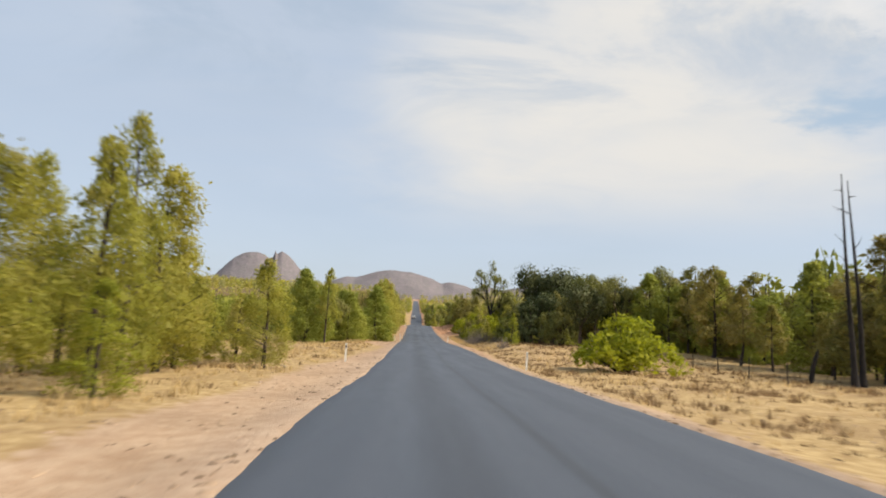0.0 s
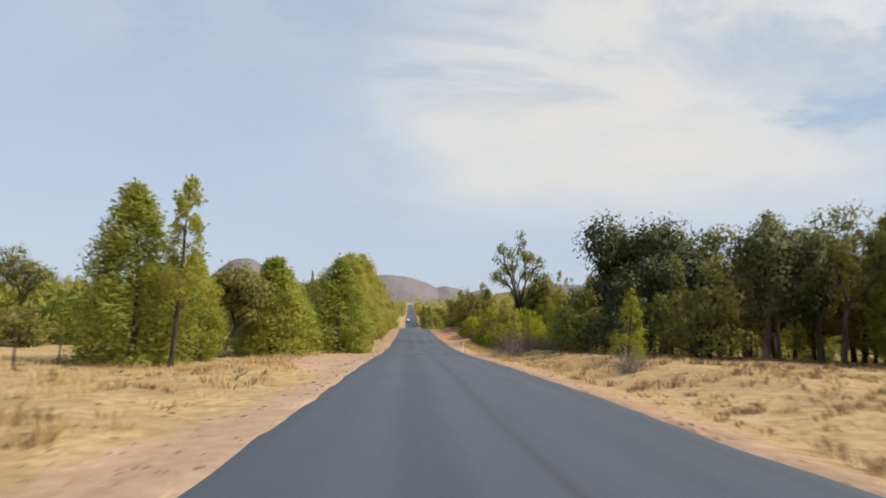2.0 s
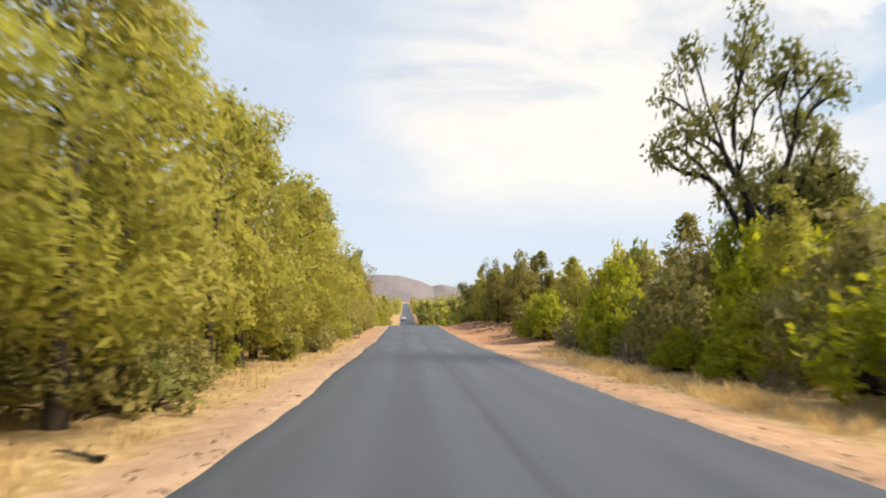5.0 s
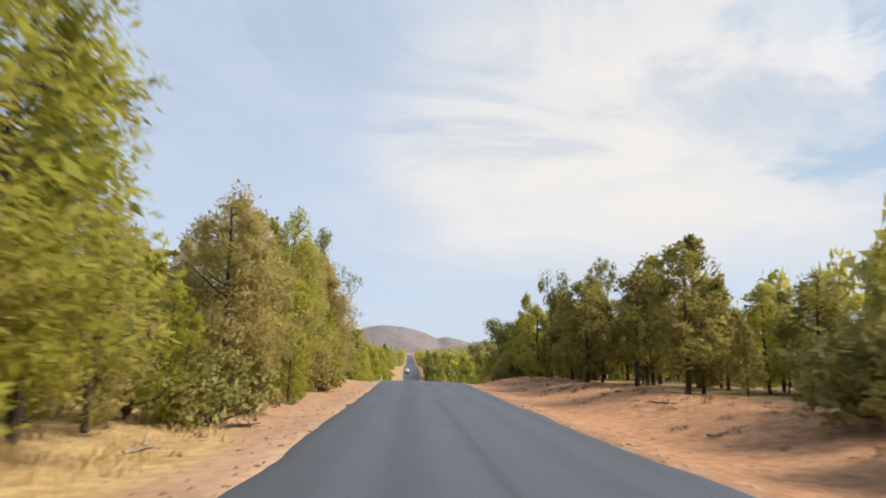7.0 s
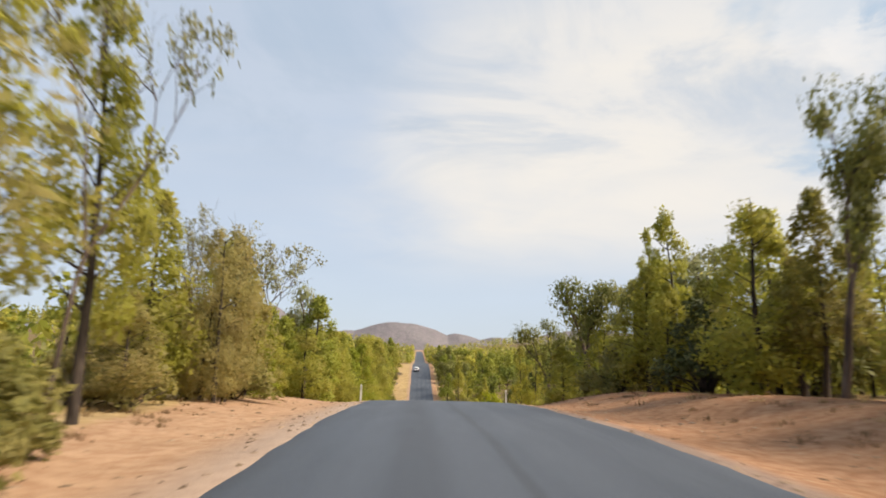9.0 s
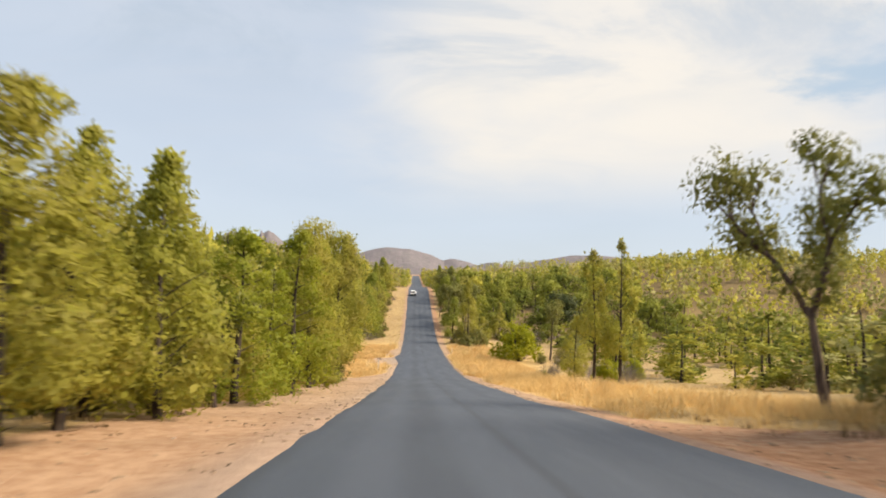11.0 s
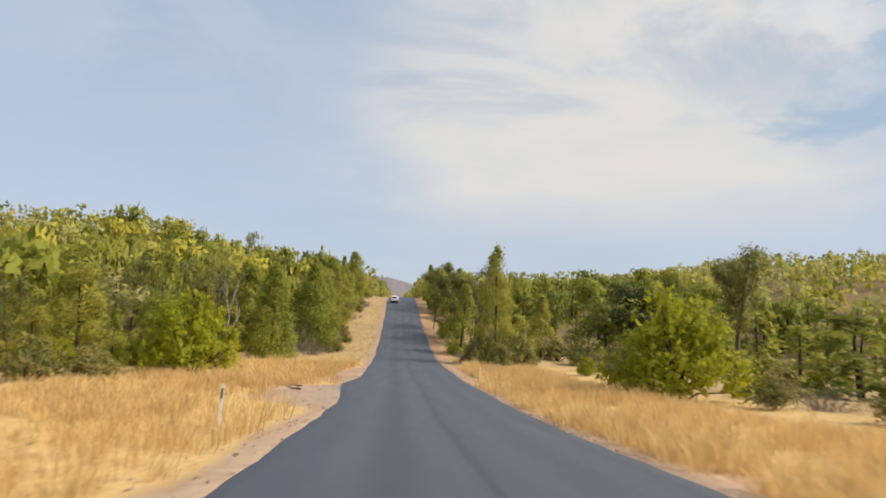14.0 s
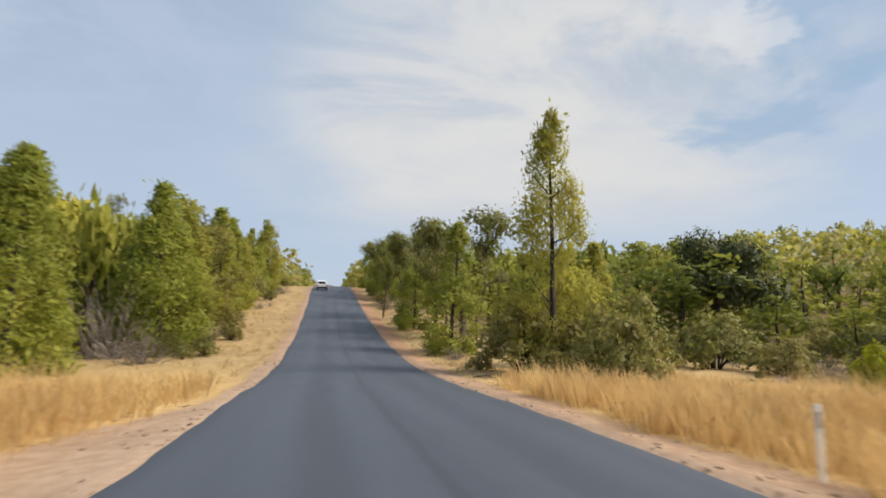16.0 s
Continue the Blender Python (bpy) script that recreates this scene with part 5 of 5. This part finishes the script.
straw_tufts = np.concatenate([
    strew(2600, -24, -4.2, -6, 62, 0.55, 1, 1.0), strew(1050, 5.6, 27, -6, 66, 0.5, 2, 1.0), strew(700, -8, -3.2, 60, 100, 0.6, 3, 0.8),
    strew(900, 5.6, 10, 60, 132, 0.6, 4, 0.9), strew(700, -7, -3.0, 100, 150, 0.45, 5, 1.0), strew(350, -9, -4, 150, 222, 0.4, 6, 1.0),
    strew(350, 6, 14, 132, 222, 0.35, 7, 0.5), strew(900, 13, 30, 222, 320, 0.6, 8), strew(500, -10, -3, 318, 400, 0.6, 9), strew(500, 6, 9, 318, 400, 0.5, 10)])
grass("dry_grass", "short straw-coloured dry grass on the verge", STRAW, straw_tufts, 14, 0.35, 0.85, 0.02, 31)
brown_tufts = np.concatenate([strew(3300, 5.8, 24, 0, 92, 0.52, 21, 1.0), strew(500, -14, -4.2, 0, 86, 0.45, 22, 1.0), strew(400, 6, 13, 140, 222, 0.4, 23, 0.3), strew(300, -8, -3.4, 140, 222, 0.4, 24, 0.6)])
grass("brown_tussocks", "low brown withered tussocks on the verge", WITHERED, brown_tufts, 16, 0.3, 0.7, 0.025, 33)
gold_tufts = np.concatenate([strew(2900, -15, -3.2, 226, 318, 1.12, 11, 0.8), strew(2900, 5.7, 14, 216, 318, 1.12, 12, 0.8), strew(300, 5.6, 8, 96, 130, 0.6, 13, 1.0), strew(520, 5.1, 7.0, 264, 296, 0.95, 18, 0.2), strew(260, 6.4, 10.5, 294, 303, 1.3, 16, 0.5), strew(420, 6.6, 11, 303, 314, 1.45, 14, 0.5), strew(260, -6.8, -3.3, 299.5, 309, 1.3, 15, 0.9), strew(220, -9.5, -5, 290, 300, 1.0, 17, 0.9)])
grass("golden_grass", "tall feathery golden dry grass on the verge", GOLD, gold_tufts, 28, 0.5, 1.0, 0.018, 32)

# twigs, bark and pebbles strewn over the shoulders
rng = np.random.default_rng(51)
litter = Build()
n = 15000
y = rng.uniform(-4, 330, n)
side = rng.uniform(size=n) < 0.5
off = 0.12 + rng.uniform(size=n) ** 1.6 * 6.0
x = np.where(side, RIGHT + off, LEFT - off)
keep = ripple(x, y, 1.6, 3.0) + rng.uniform(-1.0, 0.6, n) > -0.3
x, y = x[keep], y[keep]
n = len(x)
a = rng.uniform(0, 2 * np.pi, n)
ln, th = rng.uniform(0.02, 0.16, n), rng.uniform(0.008, 0.026, n)
along, aside = np.stack([np.cos(a), np.sin(a)], 1) * ln[:, None] / 2, np.stack([-np.sin(a), np.cos(a)], 1) * th[:, None]
z = ground_z(x, y)
at = np.stack([x, y], 1)
corners = [np.concatenate([at + e * along + s * aside, (z + h * th)[:, None]], 1) for e, s, h in ((-1, -1, -0.4), (-1, 1, -0.4), (1, 1, -0.4), (1, -1, -0.4), (-0.9, 0, 1.1), (0.9, 0, 1.1))]
k = np.arange(n)[:, None] * 6
litter_mesh = mesh_from("shoulder_litter", np.stack(corners, 1).reshape(-1, 3), [np.concatenate([k + np.array([[0, 3, 5, 4]]), k + np.array([[1, 4, 5, 2]])]), np.concatenate([k + np.array([[0, 4, 1]]), k + np.array([[3, 2, 5]])])], LITTER)
tagged(new("shoulder_litter", litter_mesh), "twigs, bark and pebbles strewn over the sandy shoulder", "litter", kind="stuff")

# ---- roadside furniture ----


def make_guide_post(colour, material):
    """A flat, slightly cupped white marker post with a reflector near its top."""
    thing = new("guide_post")
    bm = bmesh.new()
    box(bm, -0.05, 0.05, -0.012, 0.012, -0.15, 0.95, 0.008)
    for v in bm.verts:
        v.co.y += 0.012 * (1 - (v.co.x / 0.05) ** 2)
    part("post", (bm, POST_WHITE), thing)
    bm = bmesh.new()
    box(bm, -0.022, 0.022, -0.024, -0.006, 0.66, 0.86, 0.004)
    part("reflector", (bm, material), thing, colour + " reflector strip")
    return thing


posts = {"red": make_guide_post("red", REFLECTOR_RED), "grey": make_guide_post("grey", REFLECTOR_GREY), "dark": make_guide_post("dark brown", REFLECTOR_DARK)}
standing = set()
for x, y, colour, lean, tall in ((5.7, 32.2, "grey", 1, 1.0), (-3.9, 32.9, "dark", 0, 1.05), (5.0, 93.8, "grey", 3, 1.0), (-2.18, 88.0, "red", 1, 1.16), (-3.05, 90.5, "grey", 4, 1.0), (5.62, 204.4, "grey", 0, 1.0),
                                 (-2.95, 201.2, "grey", 0, 1.0), (6.22, 302.1, "grey", -1, 1.0), (-4.1, 274.4, "dark", 2, 1.14)):
    src = posts[colour]
    m = pose(x, y, float(ground_z(x, y)), 0, lean, prng.uniform(-6, 6)) @ Matrix.Diagonal((1, 1, tall, 1))
    if colour not in standing:
        standing.add(colour)
        src.matrix_basis = m
        ob = src
    else:
        ob = copy_thing(src, m)
    tagged(ob, "white roadside guide post with a %s reflector" % colour, "guide post", "guide posts")


def fence(places, label):
    """A wire fence: split posts with three sagging wires strung between them."""
    thing = new("wire_fence")
    rng = np.random.default_rng(len(places))
    tops = []
    for x, y in places:
        b = Build()
        z = float(ground_z(x, y))
        line = bent(rng, (x, y, z - 0.3), (rng.normal(0, 0.03), rng.normal(0, 0.03), 1), 1.45 + rng.normal(0, 0.06), 3, 0.015)
        b.tube(line, (0.038, 0.035, 0.033, 0.03), 7)
        b.tube([line[-1], line[-1] + (0, 0, 0.01)], (0.034, 0.004), 7)
        part("post", b.mesh("post", FENCE_WOOD, True), thing)
        tops.append((x, y, z))
    for level in (0.35, 0.65, 0.95):
        b = Build()
        pts = []
        for (x0, y0, z0), (x1, y1, z1) in zip(tops, tops[1:]):
            for s in (0, 0.25, 0.5, 0.75):
                pts.append((x0 + (x1 - x0) * s, y0 + (y1 - y0) * s, z0 + (z1 - z0) * s + level - 0.05 * math.sin(math.pi * s)))
        b.tube(pts, np.full(len(pts), 0.004), 3)
        part("wire", b.mesh("wire", WIRE), thing)
    return tagged(thing, label, "fence")


fence([(-11.9 - 0.05 * k - 0.011 * k * k, 39.8 + 2.9 * k) for k in range(12)], "old wire fence with dark wooden posts in a dry field")
fence([(18.5 + 0.35 * k, 30.0 + 4.2 * k) for k in range(7)], "old wire fence with thin dark posts before the trees")

# stump and fallen sticks, stones
stump = new("tree_stump")
b = Build()
srng = np.random.default_rng(3)
b.tube(bent(srng, (0, 0, -0.2), (0.05, 0, 1), 2.2, 6, 0.05), (0.2, 0.15, 0.13, 0.12, 0.12, 0.10, 0.02), 8)
part("trunk", b.mesh("trunk", BURNT, True), stump)
stump.matrix_basis = pose(21.2, 32.4, float(ground_z(21.2, 32.4)))
tagged(stump, "broken charred tree stump on dry grass", "stump")


def make_stub(seed):
    """A short charred stub, split at its top."""
    rng = np.random.default_rng(seed)
    b = Build()
    b.tube(bent(rng, (0, 0, -0.1), (0.05, 0, 1), 0.5, 4, 0.06), (0.13, 0.11, 0.1, 0.09, 0.03), 7)
    b.tube(bent(rng, (0.08, 0.03, -0.05), (0.2, 0.1, 1), 0.34, 3, 0.08), (0.06, 0.05, 0.045, 0.01), 6)
    thing = new("tree_stub")
    part("wood", b.mesh("wood", BURNT, True), thing)
    return thing


for k, (x, y) in enumerate(((11.6, 267.3), (12.3, 267.9), (13.0, 267.7), (10.4, 258.6), (16.9, 256.4), (18.2, 259.2))):
    stub = make_stub(300 + k)
    stub.matrix_basis = pose(x, y, float(ground_z(x, y)), 0, 0, 57.0 * k)
    tagged(stub, "short charred stump in golden grass", "stump", "charred stumps")


def make_stick(seed, length):
    rng = np.random.default_rng(seed)
    b = Build()
    line = bent(rng, (-length / 2, 0, 0.03), (1, 0, 0.0), length, 6, 0.12)
    line[:, 2] = 0.04 + 0.04 * rng.uniform(size=7)
    b.tube(line, np.linspace(0.05, 0.012, 7), 5)
    for k in (2, 3, 4):
        b.tube(bent(rng, line[k], (0.6, rng.choice((-1, 1)) * 0.8, 0.35), length * 0.3, 3, 0.2), (0.022, 0.014, 0.01, 0.005), 4)
    thing = new("fallen_branch")
    part("wood", b.mesh("wood", TWIG if seed % 2 else PINE_BARK, True), thing)
    return thing


for k, (x, y, ln) in enumerate(((-5.4, 56.5, 1.4), (-5.6, 26.0, 1.0), (9.2, 62.0, 2.2), (8.2, 70.0, 2.6), (-4.0, 100.5, 1.0), (-4.6, 141.5, 1.4), (-4.2, 146.0, 1.2), (8.0, 145.0, 1.2), (9.5, 152.0, 1.4), (-4.8, 154.5, 1.2), (15.5, 240.0, 2.5),
                                (16.0, 272.0, 2.2), (8.2, 304.0, 1.6), (7.4, 306.0, 1.5), (7.2, 309.5, 1.3), (7.4, 322.0, 1.6), (-4.6, 290.0, 1.2), (-5.2, 292.5, 1.0), (20.0, 184.0, 2.0), (7.2, 80.0, 1.6))):
    st = make_stick(200 + k, ln)
    st.matrix_basis = pose(x, y, float(ground_z(x, y)), 0, 0, prng.uniform(0, 180))
    tagged(st, "fallen dry branch lying on the verge", "branch", "fallen branches")


def make_stone(seed):
    """A rough stone, blocky and half sunk."""
    rng = np.random.default_rng(seed)
    bm = bmesh.new()
    bmesh.ops.create_icosphere(bm, subdivisions=2, radius=0.5)
    off = rng.uniform(0, 9, 3)
    for v in bm.verts:
        v.co *= 1 + 0.35 * noise.noise(v.co * 1.6 + Vector(off)) + 0.12 * noise.noise(v.co * 4.5 + Vector(off))
        v.co.z *= 0.62
    data = bpy.data.meshes.new("stone")
    bm.to_mesh(data)
    bm.free()
    data.materials.append(STONE)
    return data


stones = [make_stone(s) for s in range(4)]
for k in range(46):
    side = k % 2
    y = prng.uniform(4, 320)
    x = (RIGHT + prng.uniform(0.4, 3.2)) if side else (LEFT - prng.uniform(0.4, 3.6))
    s = prng.uniform(0.06, 0.2)
    ob = new("stone", stones[k % 4])
    ob.matrix_basis = pose(x, y, float(ground_z(x, y)), 0, 0, prng.uniform(0, 360)) @ Matrix.Diagonal((s * 1.3, s, s, 1))
    tagged(ob, "small reddish stone on the shoulder", "stone", "shoulder stones")
for x, y, s in ((19.0, 318.0, 0.9), (21.0, 320.0, 0.7), (22.0, 317.0, 0.6), (24.0, 321.0, 0.8)):
    ob = new("boulder", stones[int(x) % 4])
    ob.matrix_basis = pose(x, y, float(ground_z(x, y)) + 0.05, 0, 0, x * 40) @ Matrix.Diagonal((s * 1.4, s, s * 0.8, 1))
    tagged(ob, "weathered brown boulder in the scrub", "boulder", "boulders")

# ---- the white car ahead ----


def prism(bm, outline, half):
    """A side outline (y, z) carried across the car's width."""
    a = [bm.verts.new((-half, y, z)) for y, z in outline]
    c = [bm.verts.new((half, y, z)) for y, z in outline]
    n = len(outline)
    bm.faces.new(a)
    bm.faces.new(c[::-1])
    for k in range(n):
        bm.faces.new((a[k], c[k], c[(k + 1) % n], a[(k + 1) % n]))
    bmesh.ops.recalc_face_normals(bm, faces=bm.faces)
    bmesh.ops.bevel(bm, geom=list(bm.edges), offset=0.05, segments=2, affect="EDGES")
    return bm


def make_car():
    car = new("car")
    bm = prism(bmesh.new(), ((-2.2, 0.35), (-2.28, 0.6), (-2.22, 1.0), (-1.9, 1.05), (0.7, 1.05), (2.0, 0.92), (2.25, 0.7), (2.22, 0.35)), 0.91)
    body = part("body", (bm, CAR_WHITE), car, "white painted body")
    bm = prism(bmesh.new(), ((-2.1, 1.0), (-1.75, 1.52), (-1.3, 1.6), (0.1, 1.58), (0.95, 1.04)), 0.8)
    for v in bm.verts:
        v.co.x *= 1 - 0.14 * max(0.0, (v.co.z - 1.0) / 0.6)
    part("cabin", (bm, CAR_WHITE), car)
    bm = bmesh.new()
    corners = [bm.verts.new(c) for c in ((-0.62, -2.075, 1.08), (0.62, -2.075, 1.08), (0.56, -1.80, 1.48), (-0.56, -1.80, 1.48))]
    bm.faces.new(corners)
    bmesh.ops.solidify(bm, geom=bm.faces[:], thickness=0.03)
    bmesh.ops.translate(bm, verts=bm.verts, vec=(0, -0.025, 0.012))
    part("rear_window", (bm, CAR_GLASS), car, "dark rear window")
    for side in (-1, 1):
        bm = box(bmesh.new(), side * 0.76 - 0.02, side * 0.76 + 0.02, -1.6, 0.4, 1.1, 1.46, 0.015)
        part("side_window", (bm, CAR_GLASS), car, "dark side window")
        bm = box(bmesh.new(), side * 0.78 - 0.1, side * 0.78 + 0.1, -2.31, -2.2, 0.72, 0.98, 0.02)
        part("tail_lamp", (bm, TAIL_RED), car, "red tail lamp")
        bm = box(bmesh.new(), side * 1.0 - 0.09, side * 1.0 + 0.09, 0.55, 0.7, 1.0, 1.13, 0.03)
        part("mirror", (bm, CAR_WHITE), car)
    bm = box(bmesh.new(), -0.88, 0.88, -2.36, -2.1, 0.34, 0.6, 0.05)
    bumper = part("bumper", (bm, CAR_BLACK), car, "black rear bumper")
    bm = box(bmesh.new(), -0.2, 0.2, -2.315, -2.28, 0.68, 0.8, 0.008)
    part("number_plate", (bm, PLATE), car, "pale blank plate")
    for x in (-0.8, 0.8):
        for y in (-1.4, 1.4):
            bm = bmesh.new()
            bmesh.ops.create_cone(bm, cap_ends=True, segments=28, radius1=0.34, radius2=0.34, depth=0.22)
            bmesh.ops.bevel(bm, geom=[e for e in bm.edges if abs(e.verts[0].co.z - e.verts[1].co.z) < 0.01], offset=0.04, segments=2, affect="EDGES")
            bmesh.ops.rotate(bm, verts=bm.verts, cent=(0, 0, 0), matrix=Matrix.Rotation(radians(90), 3, "Y"))
            bmesh.ops.translate(bm, verts=bm.verts, vec=(x, y, 0.34))
            wheel = part("wheel", (bm, RUBBER), car, "black tyre")
            bm = bmesh.new()
            bmesh.ops.create_cone(bm, cap_ends=True, segments=20, radius1=0.21, radius2=0.19, depth=0.235)
            bmesh.ops.rotate(bm, verts=bm.verts, cent=(0, 0, 0), matrix=Matrix.Rotation(radians(90), 3, "Y"))
            bmesh.ops.translate(bm, verts=bm.verts, vec=(x, y, 0.34))
            part("rim", (bm, ALLOY), wheel, "silver alloy rim")
    return car


CAR_Y = 404.0
car = make_car()
rise = math.degrees(math.atan2(float(road_z(CAR_Y + 1.4) - road_z(CAR_Y - 1.4)), 2.8))
car.matrix_basis = pose(-0.35, CAR_Y, float(road_z(CAR_Y)) + 0.02, rise, 0, 0)
tagged(car, "white hatchback car on the asphalt road", "car")
